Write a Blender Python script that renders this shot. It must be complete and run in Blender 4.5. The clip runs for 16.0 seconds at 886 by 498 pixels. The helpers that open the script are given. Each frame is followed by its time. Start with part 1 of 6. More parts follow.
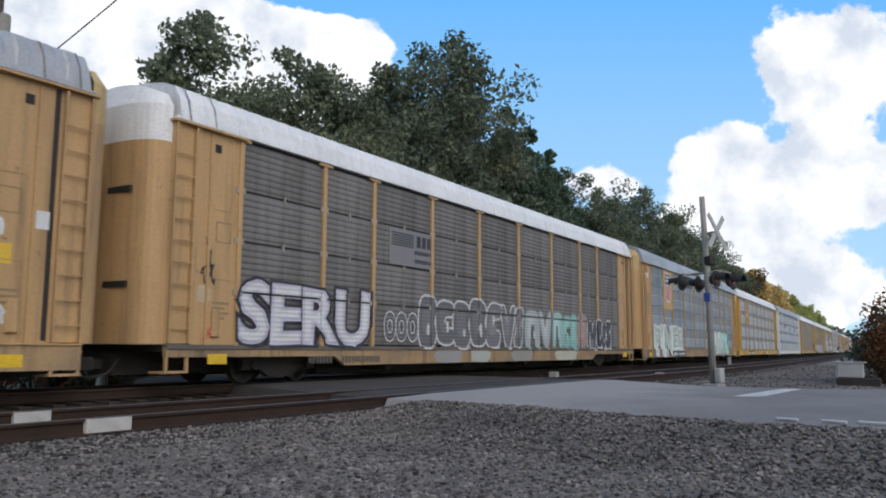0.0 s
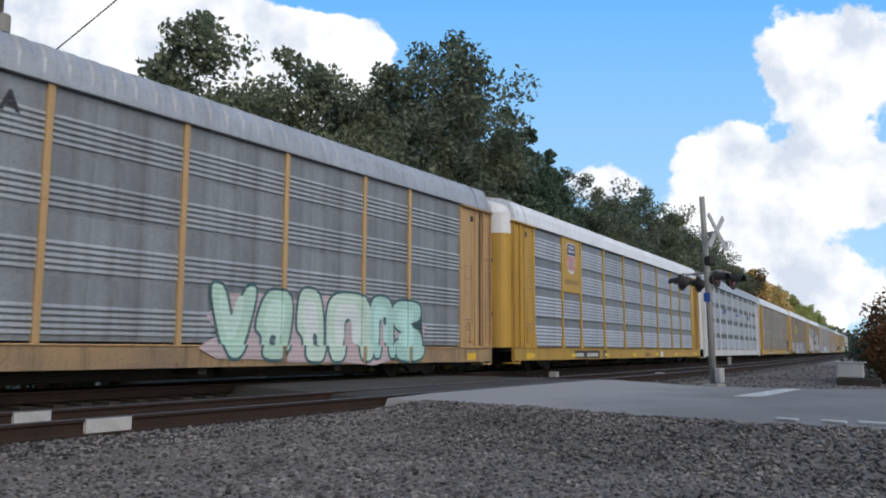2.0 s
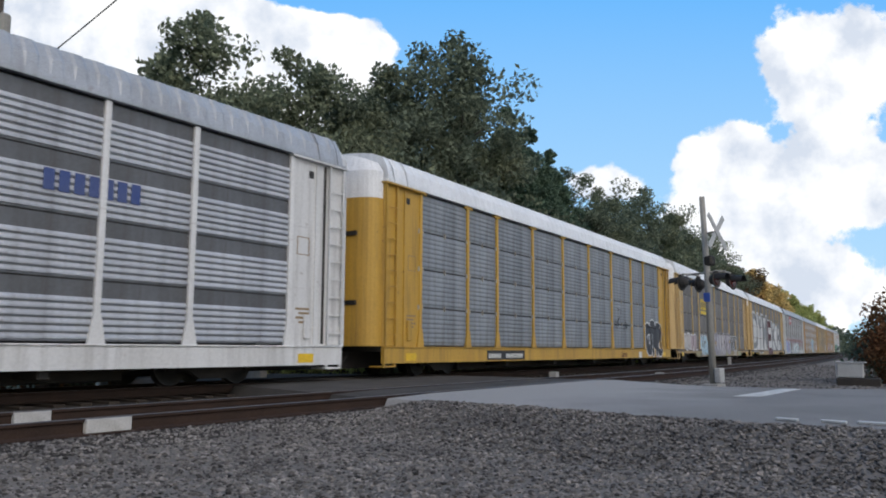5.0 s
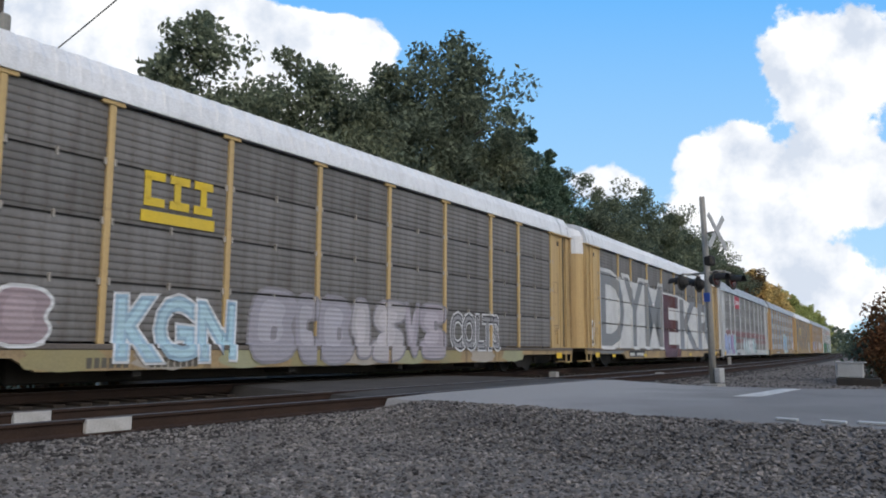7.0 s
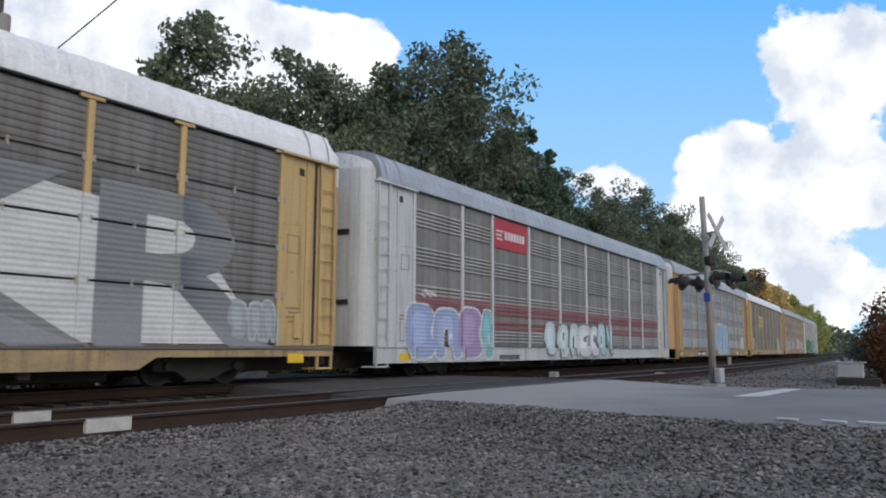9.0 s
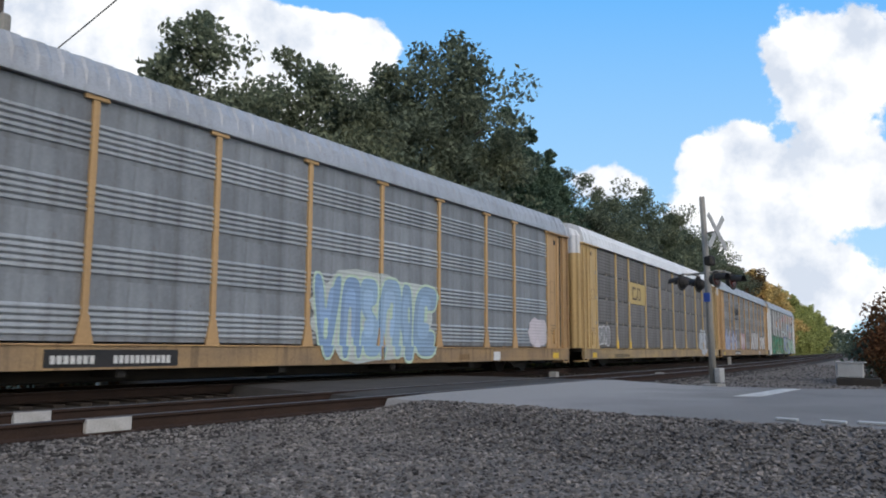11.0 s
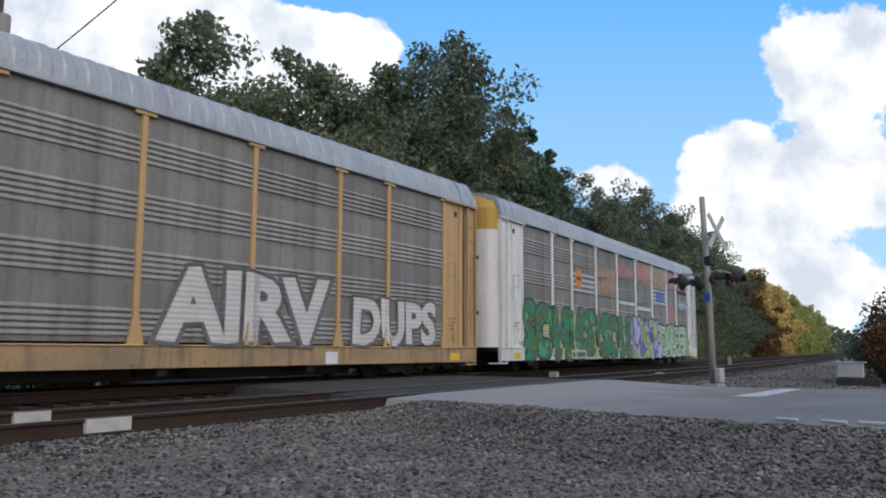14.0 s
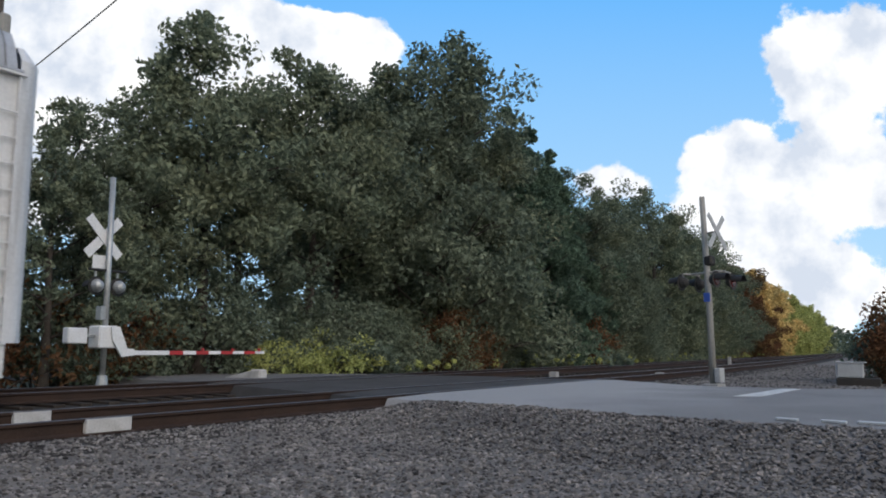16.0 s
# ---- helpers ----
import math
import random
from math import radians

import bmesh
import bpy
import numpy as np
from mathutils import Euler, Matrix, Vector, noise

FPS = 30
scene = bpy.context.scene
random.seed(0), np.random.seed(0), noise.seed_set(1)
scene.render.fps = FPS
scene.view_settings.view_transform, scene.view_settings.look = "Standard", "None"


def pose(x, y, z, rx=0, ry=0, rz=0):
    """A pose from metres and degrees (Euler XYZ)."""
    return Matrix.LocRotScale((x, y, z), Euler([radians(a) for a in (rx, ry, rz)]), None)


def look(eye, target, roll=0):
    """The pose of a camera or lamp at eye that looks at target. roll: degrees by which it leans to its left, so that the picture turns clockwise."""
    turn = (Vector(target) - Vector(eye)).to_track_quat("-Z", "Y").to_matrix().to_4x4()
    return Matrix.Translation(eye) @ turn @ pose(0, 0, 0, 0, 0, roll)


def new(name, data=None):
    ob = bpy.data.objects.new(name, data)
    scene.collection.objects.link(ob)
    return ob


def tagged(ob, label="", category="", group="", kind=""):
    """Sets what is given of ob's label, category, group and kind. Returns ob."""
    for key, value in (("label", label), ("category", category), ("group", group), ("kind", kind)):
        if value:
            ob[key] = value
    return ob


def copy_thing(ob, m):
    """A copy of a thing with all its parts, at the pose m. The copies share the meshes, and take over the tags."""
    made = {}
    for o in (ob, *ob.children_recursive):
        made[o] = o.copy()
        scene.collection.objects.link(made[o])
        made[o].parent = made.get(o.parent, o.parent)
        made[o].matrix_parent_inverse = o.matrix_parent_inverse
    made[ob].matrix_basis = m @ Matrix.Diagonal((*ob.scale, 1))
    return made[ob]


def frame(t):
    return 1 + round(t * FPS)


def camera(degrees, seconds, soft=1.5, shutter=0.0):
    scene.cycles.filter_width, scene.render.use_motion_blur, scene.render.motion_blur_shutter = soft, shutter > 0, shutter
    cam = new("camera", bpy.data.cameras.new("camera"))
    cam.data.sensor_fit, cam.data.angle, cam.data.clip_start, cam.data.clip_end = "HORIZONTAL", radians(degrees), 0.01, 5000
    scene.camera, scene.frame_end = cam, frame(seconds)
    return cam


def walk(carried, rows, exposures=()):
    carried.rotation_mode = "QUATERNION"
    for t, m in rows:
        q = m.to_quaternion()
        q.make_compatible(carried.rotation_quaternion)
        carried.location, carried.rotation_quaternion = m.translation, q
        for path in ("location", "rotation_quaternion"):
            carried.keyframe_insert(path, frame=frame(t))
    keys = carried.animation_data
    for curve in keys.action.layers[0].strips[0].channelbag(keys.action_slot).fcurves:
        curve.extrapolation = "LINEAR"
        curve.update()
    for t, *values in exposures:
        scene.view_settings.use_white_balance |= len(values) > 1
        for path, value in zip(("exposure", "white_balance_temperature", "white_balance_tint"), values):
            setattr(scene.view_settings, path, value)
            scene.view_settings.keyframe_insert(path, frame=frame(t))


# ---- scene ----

# The line runs roughly along +Y in an easy left-hand bend, the camera stands to the right of it; z = 0 is the top of the rails.
YAW, PITCH, ROLL = 29.56, 7.146, 0.24
EYE = (0.0, 0.0, 0.75)
cam = camera(57.96, 16.0, soft=1.9, shutter=0.06)


def cam_pose():
    a, p = radians(YAW), radians(PITCH)
    way = Vector((-math.sin(a) * math.cos(p), math.cos(a) * math.cos(p), math.sin(p)))
    return look(EYE, Vector(EYE) + way, ROLL)


walk(cam, [(0.0, cam_pose()), (16.0, cam_pose())], exposures=[(0.0, 0.0), (16.0, 0.0)])

# ---- light: a cloud over the crossing, blue sky and bright clouds round about
world = bpy.data.worlds.new("sky")
scene.world = world
world.use_nodes = True
wn = world.node_tree
sky = wn.nodes.new("ShaderNodeTexSky")
sky.sky_type, sky.sun_disc = "NISHITA", False
SUN_EL, SUN_AZ = 42.0, 118.0      # azimuth clockwise from +Y
sky.sun_elevation, sky.sun_rotation = radians(SUN_EL), radians(SUN_AZ)
sky.air_density, sky.dust_density, sky.ozone_density = 1.0, 2.0, 1.2
wn.nodes["Background"].inputs["Strength"].default_value = 0.14
wn.links.new(sky.outputs[0], wn.nodes["Background"].inputs[0])

sun = new("sun", bpy.data.lights.new("sun", "SUN"))
sun.data.energy, sun.data.angle, sun.data.color = 0.75, radians(45), (1.0, 0.96, 0.90)
el, az = radians(SUN_EL), radians(SUN_AZ)
sun.matrix_world = look((math.sin(az) * math.cos(el) * 60, math.cos(az) * math.cos(el) * 60, math.sin(el) * 60), (0, 0, 0))


# ---- materials
def mat(name, base, rough=0.7, metal=0.0, second=None, scale=2.0, fine=40.0, amount=0.5, bump=0.15, stretch=(1, 1, 1),
        rnd=0.0, island=0.0, ribs=0.0, spec=0.5, grain_by=1.0, dirt=0.0, dots=0.0):
    """A surface with two scales of variation: base to second by a broad noise, darker grain by a fine one."""
    m = bpy.data.materials.new(name)
    m.use_nodes = True
    nt = m.node_tree
    n, l = nt.nodes, nt.links
    b = n["Principled BSDF"]
    b.inputs["Roughness"].default_value, b.inputs["Metallic"].default_value = rough, metal
    b.inputs["Specular IOR Level"].default_value = spec
    tc, mp = n.new("ShaderNodeTexCoord"), n.new("ShaderNodeMapping")
    mp.inputs["Scale"].default_value = stretch
    l.new(tc.outputs["Object"], mp.inputs["Vector"])
    big, small = n.new("ShaderNodeTexNoise"), n.new("ShaderNodeTexNoise")
    big.inputs["Scale"].default_value, big.inputs["Detail"].default_value = scale, 6
    small.inputs["Scale"].default_value, small.inputs["Detail"].default_value = fine, 4
    l.new(mp.outputs[0], big.inputs["Vector"]), l.new(tc.outputs["Object"], small.inputs["Vector"])
    ramp = n.new("ShaderNodeValToRGB")
    ramp.color_ramp.elements[0].position, ramp.color_ramp.elements[1].position = 0.38, 0.66
    sec = second or tuple(c * 0.6 for c in base)
    ramp.color_ramp.elements[0].color, ramp.color_ramp.elements[1].color = (*base, 1), (*sec, 1)
    l.new(big.outputs["Fac"], ramp.inputs["Fac"])
    blend = n.new("ShaderNodeMix")
    blend.data_type = "RGBA"
    blend.inputs["Factor"].default_value = amount
    blend.inputs["A"].default_value = (*base, 1)
    l.new(ramp.outputs["Color"], blend.inputs["B"])
    grain = n.new("ShaderNodeHueSaturation")
    mr = n.new("ShaderNodeMapRange")
    mr.inputs["From Min"].default_value, mr.inputs["From Max"].default_value = 0.3, 0.7
    mr.inputs["To Min"].default_value, mr.inputs["To Max"].default_value = 1 - 0.22 * grain_by, 1 + 0.16 * grain_by
    l.new(small.outputs["Fac"], mr.inputs["Value"])
    val = mr.outputs[0]
    if rnd or island:
        src = n.new("ShaderNodeObjectInfo").outputs["Random"] if rnd else n.new("ShaderNodeNewGeometry").outputs["Random Per Island"]
        r2, mul = n.new("ShaderNodeMapRange"), n.new("ShaderNodeMath")
        r2.inputs["To Min"].default_value, r2.inputs["To Max"].default_value = 1 - (rnd or island), 1 + (rnd or island)
        mul.operation = "MULTIPLY"
        l.new(src, r2.inputs["Value"]), l.new(val, mul.inputs[0]), l.new(r2.outputs[0], mul.inputs[1])
        val = mul.outputs[0]
    l.new(val, grain.inputs["Value"])
    colour = blend.outputs["Result"]
    if dirt:
        # dried run-off: tall thin stains of brown grime, and scattered rust spots
        m3, nz, rp, mx = n.new("ShaderNodeMapping"), n.new("ShaderNodeTexNoise"), n.new("ShaderNodeMapRange"), n.new("ShaderNodeMix")
        m3.inputs["Scale"].default_value = (3.2, 3.2, 0.22)
        nz.inputs["Scale"].default_value, nz.inputs["Detail"].default_value, nz.inputs["Roughness"].default_value = 1.6, 9, 0.68
        l.new(tc.outputs["Object"], m3.inputs["Vector"]), l.new(m3.outputs[0], nz.inputs["Vector"])
        rp.inputs["From Min"].default_value, rp.inputs["From Max"].default_value = 0.50, 0.74
        rp.inputs["To Max"].default_value = dirt
        l.new(nz.outputs["Fac"], rp.inputs["Value"])
        mx.data_type = "RGBA"
        mx.inputs["B"].default_value = (0.075, 0.055, 0.040, 1)
        l.new(rp.outputs[0], mx.inputs["Factor"]), l.new(colour, mx.inputs["A"])
        n4, r4, x4 = n.new("ShaderNodeTexNoise"), n.new("ShaderNodeMapRange"), n.new("ShaderNodeMix")
        n4.inputs["Scale"].default_value, n4.inputs["Detail"].default_value = 5.5, 8
        l.new(tc.outputs["Object"], n4.inputs["Vector"]), l.new(n4.outputs["Fac"], r4.inputs["Value"])
        r4.inputs["From Min"].default_value, r4.inputs["From Max"].default_value, r4.inputs["To Max"].default_value = 0.66, 0.76, min(1.0, dirt)
        x4.data_type = "RGBA"
        x4.inputs["B"].default_value = (0.13, 0.062, 0.035, 1)
        l.new(r4.outputs[0], x4.inputs["Factor"]), l.new(mx.outputs["Result"], x4.inputs["A"])
        colour = x4.outputs["Result"]
    if dots:
        vo, cmp, xm = n.new("ShaderNodeTexVoronoi"), n.new("ShaderNodeMath"), n.new("ShaderNodeMix")
        vo.inputs["Scale"].default_value, vo.inputs["Randomness"].default_value = 1 / dots, 0.0
        l.new(tc.outputs["Object"], vo.inputs["Vector"])
        cmp.operation, cmp.inputs[1].default_value = "LESS_THAN", 0.33
        l.new(vo.outputs["Distance"], cmp.inputs[0])
        xm.data_type = "RGBA"
        xm.inputs["B"].default_value = (0.05, 0.05, 0.055, 1)
        l.new(cmp.outputs[0], xm.inputs["Factor"]), l.new(colour, xm.inputs["A"])
        colour = xm.outputs["Result"]
    l.new(colour, grain.inputs["Color"])
    l.new(grain.outputs[0], b.inputs["Base Color"])
    bp = n.new("ShaderNodeBump")
    bp.inputs["Strength"].default_value, bp.inputs["Distance"].default_value = bump, 0.02
    l.new(small.outputs["Fac"], bp.inputs["Height"])
    if ribs:
        wv, b2 = n.new("ShaderNodeTexWave"), n.new("ShaderNodeBump")
        wv.bands_direction = "Z"
        wv.inputs["Scale"].default_value = 0.314 / ribs
        b2.inputs["Strength"].default_value, b2.inputs["Distance"].default_value = 0.28, 0.03
        l.new(tc.outputs["Object"], wv.inputs["Vector"])
        l.new(wv.outputs["Fac"], b2.inputs["Height"]), l.new(bp.outputs[0], b2.inputs["Normal"])
        bp = b2
    l.new(bp.outputs[0], b.inputs["Normal"])
    return m


STREAK = (1.5, 1.5, 0.25)
M = {}
M["tan"] = mat("tan_paint", (0.50, 0.32, 0.145), 0.6, second=(0.34, 0.215, 0.115), scale=1.2, amount=0.55, stretch=STREAK, rnd=0.06, fine=18, grain_by=0.4, bump=0.05, dirt=0.55)
M["yellow"] = mat("yellow_paint", (0.50, 0.30, 0.045), 0.55, second=(0.34, 0.195, 0.04), scale=1.2, amount=0.45, stretch=STREAK, rnd=0.05, fine=18, grain_by=0.4, bump=0.05, dirt=0.6)
M["cream"] = mat("pale_yellow_paint", (0.52, 0.37, 0.165), 0.6, second=(0.40, 0.27, 0.13), scale=1.2, amount=0.5, stretch=STREAK, rnd=0.05, fine=18, grain_by=0.4, bump=0.05, dirt=0.5)
# Sill paints: frame colours darkened, shade put in together with road dirt.
M["tan_shaded_grimed"] = mat("shaded_grimed_tan_paint", (0.40, 0.265, 0.13), 0.75, second=(0.20, 0.15, 0.11), scale=0.9, amount=0.8, stretch=(1.5, 0.5, 1.5), rnd=0.06, fine=18, grain_by=0.6, bump=0.08, dirt=0.9)
M["cream_shaded_grimed"] = mat("shaded_grimed_pale_paint", (0.42, 0.30, 0.145), 0.75, second=(0.20, 0.16, 0.12), scale=0.9, amount=0.8, stretch=(1.5, 0.5, 1.5), rnd=0.05, fine=18, grain_by=0.6, bump=0.08, dirt=0.9)
# Ledge grey: the shadow along the ledge and its dirt in one colour.
M["grime_shade"] = mat("road_grime_and_shade", (0.13, 0.115, 0.105), 0.9, second=(0.19, 0.165, 0.14), scale=1.2, amount=0.8, stretch=(1, 0.5, 1), fine=30, bump=0.2, spec=0.1)
M["white"] = mat("white_paint", (0.68, 0.68, 0.675), 0.55, second=(0.46, 0.45, 0.43), scale=1.2, amount=0.45, stretch=STREAK, rnd=0.05, fine=18, grain_by=0.4, bump=0.05, dirt=0.4)
M["offwhite"] = mat("greyed_white_paint", (0.52, 0.54, 0.55), 0.55, second=(0.38, 0.38, 0.37), scale=1.2, amount=0.5, stretch=STREAK, rnd=0.05, fine=18, grain_by=0.4, bump=0.05, dirt=0.5)
M["galv_dark"] = mat("dark_galvanised_steel", (0.195, 0.19, 0.185), 0.68, 0.05, second=(0.125, 0.118, 0.11), scale=1.6, amount=0.7, stretch=STREAK, rnd=0.12, fine=18, grain_by=0.4, bump=0.05, dirt=0.55, spec=0.22)
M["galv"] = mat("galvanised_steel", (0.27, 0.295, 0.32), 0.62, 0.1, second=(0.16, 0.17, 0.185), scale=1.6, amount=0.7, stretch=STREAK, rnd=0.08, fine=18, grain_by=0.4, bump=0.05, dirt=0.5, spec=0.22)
M["galv_light"] = mat("bright_galvanised_steel", (0.52, 0.54, 0.57), 0.45, 0.25, second=(0.36, 0.37, 0.40), scale=1.6, amount=0.6, stretch=STREAK, rnd=0.06, fine=18, grain_by=0.4, bump=0.05, dirt=0.35, spec=0.22)
M["galv_brown"] = mat("weathered_galvanised_steel", (0.23, 0.23, 0.228), 0.68, 0.05, second=(0.16, 0.14, 0.12), scale=1.6, amount=0.7, stretch=STREAK, rnd=0.10, fine=18, grain_by=0.4, bump=0.05, dirt=0.6, spec=0.22)
M["galv_mid"] = mat("grey_steel_band", (0.15, 0.155, 0.165), 0.55, 0.25, second=(0.10, 0.10, 0.10), scale=1.6, amount=0.6, stretch=STREAK, rnd=0.08, fine=18, grain_by=0.4, bump=0.05, dirt=0.5, spec=0.22)
M["galv_soft"] = mat("dull_steel_band", (0.25, 0.26, 0.275), 0.5, 0.25, second=(0.18, 0.185, 0.195), scale=1.6, amount=0.6, stretch=STREAK, rnd=0.08, fine=18, grain_by=0.4, bump=0.05, dirt=0.4, spec=0.22)
# Rib steels lighter than their panels: light from above put into the colour.
M["rib"] = mat("lit_bright_rib", (0.42, 0.45, 0.47), 0.45, 0.25, second=(0.28, 0.30, 0.31), scale=1.6, amount=0.7, stretch=STREAK, rnd=0.08, fine=18, grain_by=0.4, bump=0.05, dirt=0.45, spec=0.22)
M["rib_brown"] = mat("lit_dull_rib", (0.32, 0.32, 0.315), 0.6, 0.1, second=(0.22, 0.20, 0.18), scale=1.6, amount=0.7, stretch=STREAK, rnd=0.08, fine=18, grain_by=0.4, bump=0.05, dirt=0.55, spec=0.22)
M["galv_perf"] = mat("perforated_bright_steel", (0.36, 0.375, 0.395), 0.45, 0.25, second=(0.36, 0.37, 0.40), scale=1.6, amount=0.6, stretch=STREAK, rnd=0.06, fine=18, grain_by=0.4, bump=0.05, dirt=0.3, dots=0.055, spec=0.22)
M["roof_white"] = mat("white_roof", (0.78, 0.79, 0.80), 0.5, second=(0.62, 0.63, 0.64), scale=0.8, amount=0.5, dirt=0.22)
M["roof_grey"] = mat("grey_roof", (0.42, 0.44, 0.47), 0.5, 0.2, second=(0.30, 0.31, 0.32), scale=0.8, amount=0.6, dirt=0.35)
M["black"] = mat("black_iron", (0.018, 0.017, 0.016), 0.7, second=(0.035, 0.028, 0.02), scale=3, bump=0.3)
M["dark"] = mat("dark_underframe", (0.025, 0.023, 0.021), 0.85, second=(0.045, 0.035, 0.026), scale=2, bump=0.3)
M["steel"] = mat("worn_steel", (0.14, 0.125, 0.115), 0.45, 0.6, second=(0.09, 0.07, 0.06), scale=4)
M["rust"] = mat("rusty_rail", (0.048, 0.031, 0.024), 0.9, 0.0, second=(0.028, 0.021, 0.018), scale=3, fine=60, bump=0.35, spec=0.12)
M["wood"] = mat("creosoted_wood", (0.040, 0.032, 0.026), 0.9, second=(0.065, 0.053, 0.044), scale=4, fine=50, bump=0.4, stretch=(1, 6, 6), rnd=0.2, spec=0.12)
M["ballast"] = mat("ballast_bed", (0.185, 0.168, 0.152), 0.95, second=(0.125, 0.113, 0.102), scale=1.3, fine=26, amount=0.8, bump=1.0, spec=0.12)
# Dark ballast: shade below the train is put into the bed's colour.
M["ballast_shaded"] = mat("shaded_ballast_bed", (0.050, 0.043, 0.037), 0.95, second=(0.030, 0.026, 0.023), scale=1.3, fine=26, amount=0.8, bump=1.0, spec=0.12)
M["stone"] = mat("ballast_stone", (0.178, 0.164, 0.152), 0.9, second=(0.105, 0.098, 0.094), scale=0.9, fine=35, amount=0.8, bump=0.5, island=0.75, spec=0.12)
M["soil"] = mat("grassy_soil", (0.085, 0.08, 0.045), 0.95, second=(0.05, 0.055, 0.025), scale=0.5, fine=14, amount=0.9, bump=0.8, spec=0.12)
M["asphalt"] = mat("worn_asphalt", (0.175, 0.17, 0.165), 0.9, second=(0.13, 0.126, 0.122), scale=0.6, fine=90, amount=0.8, bump=0.4, spec=0.12)
M["asphalt_mid"] = mat("crossing_surface", (0.085, 0.079, 0.074), 0.9, second=(0.058, 0.054, 0.050), scale=0.9, fine=70, amount=0.8, bump=0.4, spec=0.12)
M["road_paint"] = mat("worn_road_paint", (0.62, 0.62, 0.60), 0.8, second=(0.35, 0.35, 0.34), scale=4, fine=60, amount=0.7)
M["concrete"] = mat("concrete", (0.36, 0.355, 0.34), 0.9, second=(0.26, 0.25, 0.235), scale=3, fine=60, bump=0.3)
M["bar_paint"] = mat("chalky_white_paint", (0.50, 0.49, 0.47), 0.85, second=(0.30, 0.275, 0.24), scale=5, fine=60, bump=0.3)
M["mast"] = mat("aluminium_mast", (0.42, 0.43, 0.42), 0.45, 0.5, second=(0.30, 0.30, 0.29), scale=5, fine=50)
M["pole"] = mat("weathered_grey_pole", (0.34, 0.33, 0.30), 0.8, 0.1, second=(0.24, 0.225, 0.20), scale=3, fine=50, stretch=(2, 2, 0.4))
M["sign_white"] = mat("white_sign", (0.74, 0.74, 0.73), 0.5, second=(0.62, 0.61, 0.6), scale=4)
M["red"] = mat("red_reflective", (0.42, 0.03, 0.03), 0.45, second=(0.3, 0.03, 0.03), scale=5)
M["lens"] = mat("dark_red_lens", (0.10, 0.008, 0.008), 0.25, second=(0.07, 0.008, 0.008), scale=8)
M["blue"] = mat("blue_sign", (0.05, 0.12, 0.48), 0.5, second=(0.05, 0.1, 0.36), scale=5)
M["box_grey"] = mat("grey_cabinet", (0.40, 0.41, 0.41), 0.5, second=(0.3, 0.3, 0.3), scale=3)
M["bark"] = mat("bark", (0.075, 0.06, 0.048), 0.95, second=(0.04, 0.034, 0.028), scale=3, fine=30, bump=0.7, stretch=(3, 3, 0.6))


def apron_mat():
    """Asphalt that is bleached towards the rails, with an uneven border and tyre-dark streaks."""
    m = mat("bleached_road", (0.245, 0.236, 0.227), 0.9, second=(0.20, 0.192, 0.184), scale=0.6, fine=90, amount=0.8, bump=0.4, spec=0.15)
    nt = m.node_tree
    n, l = nt.nodes, nt.links
    hsv = n["Hue/Saturation/Value"]
    old = hsv.inputs["Color"].links[0].from_socket
    tc, sep, nz, ad, mr, mx = (n.new("ShaderNode" + k) for k in ("TexCoord", "SeparateXYZ", "TexNoise", "Math", "MapRange", "Mix"))
    nz.inputs["Scale"].default_value, nz.inputs["Detail"].default_value = 0.55, 7
    l.new(tc.outputs["Object"], sep.inputs[0]), l.new(tc.outputs["Object"], nz.inputs["Vector"])
    ad.operation = "MULTIPLY_ADD"
    ad.inputs[1].default_value = 5.0
    l.new(nz.outputs["Fac"], ad.inputs[0]), l.new(sep.outputs["X"], ad.inputs[2])
    mr.inputs["From Min"].default_value, mr.inputs["From Max"].default_value = 0.2, -2.2
    l.new(ad.outputs[0], mr.inputs["Value"])
    mx.data_type = "RGBA"
    mx.inputs["B"].default_value = (0.345, 0.335, 0.322, 1)
    l.new(mr.outputs[0], mx.inputs["Factor"]), l.new(old, mx.inputs["A"]), l.new(mx.outputs["Result"], hsv.inputs["Color"])
    return m


M["apron"] = apron_mat()


def leaf_mat(name, base, second):
    m = mat(name, base, 0.85, second=second, scale=0.35, fine=3.0, amount=0.8, bump=0.0, island=0.28, spec=0.05)
    nt = m.node_tree
    b, out = nt.nodes["Principled BSDF"], nt.nodes["Material Output"]
    tr, add = nt.nodes.new("ShaderNodeBsdfTranslucent"), nt.nodes.new("ShaderNodeMixShader")
    add.inputs[0].default_value = 0.3
    nt.links.new(b.inputs["Base Color"].links[0].from_socket, tr.inputs["Color"])
    nt.links.new(b.outputs[0], add.inputs[1]), nt.links.new(tr.outputs[0], add.inputs[2])
    nt.links.new(add.outputs[0], out.inputs["Surface"])
    return m


M["leaf"] = leaf_mat("leaf_green", (0.170, 0.203, 0.136), (0.232, 0.245, 0.150))
M["leaf_dark"] = leaf_mat("leaf_dark_green", (0.148, 0.182, 0.132), (0.200, 0.224, 0.148))
M["leaf_pine"] = leaf_mat("leaf_bluish_green", (0.098, 0.145, 0.104), (0.125, 0.180, 0.112))
# Yellow and gold leaves brightened: distant sunshine is put into the colour.
M["leaf_yellow"] = leaf_mat("leaf_yellow_green", (0.46, 0.47, 0.17), (0.34, 0.39, 0.14))
M["leaf_gold"] = leaf_mat("leaf_golden", (0.74, 0.54, 0.22), (0.56, 0.43, 0.18))
M["leaf_rust"] = leaf_mat("leaf_russet", (0.176, 0.088, 0.047), (0.114, 0.088, 0.043))


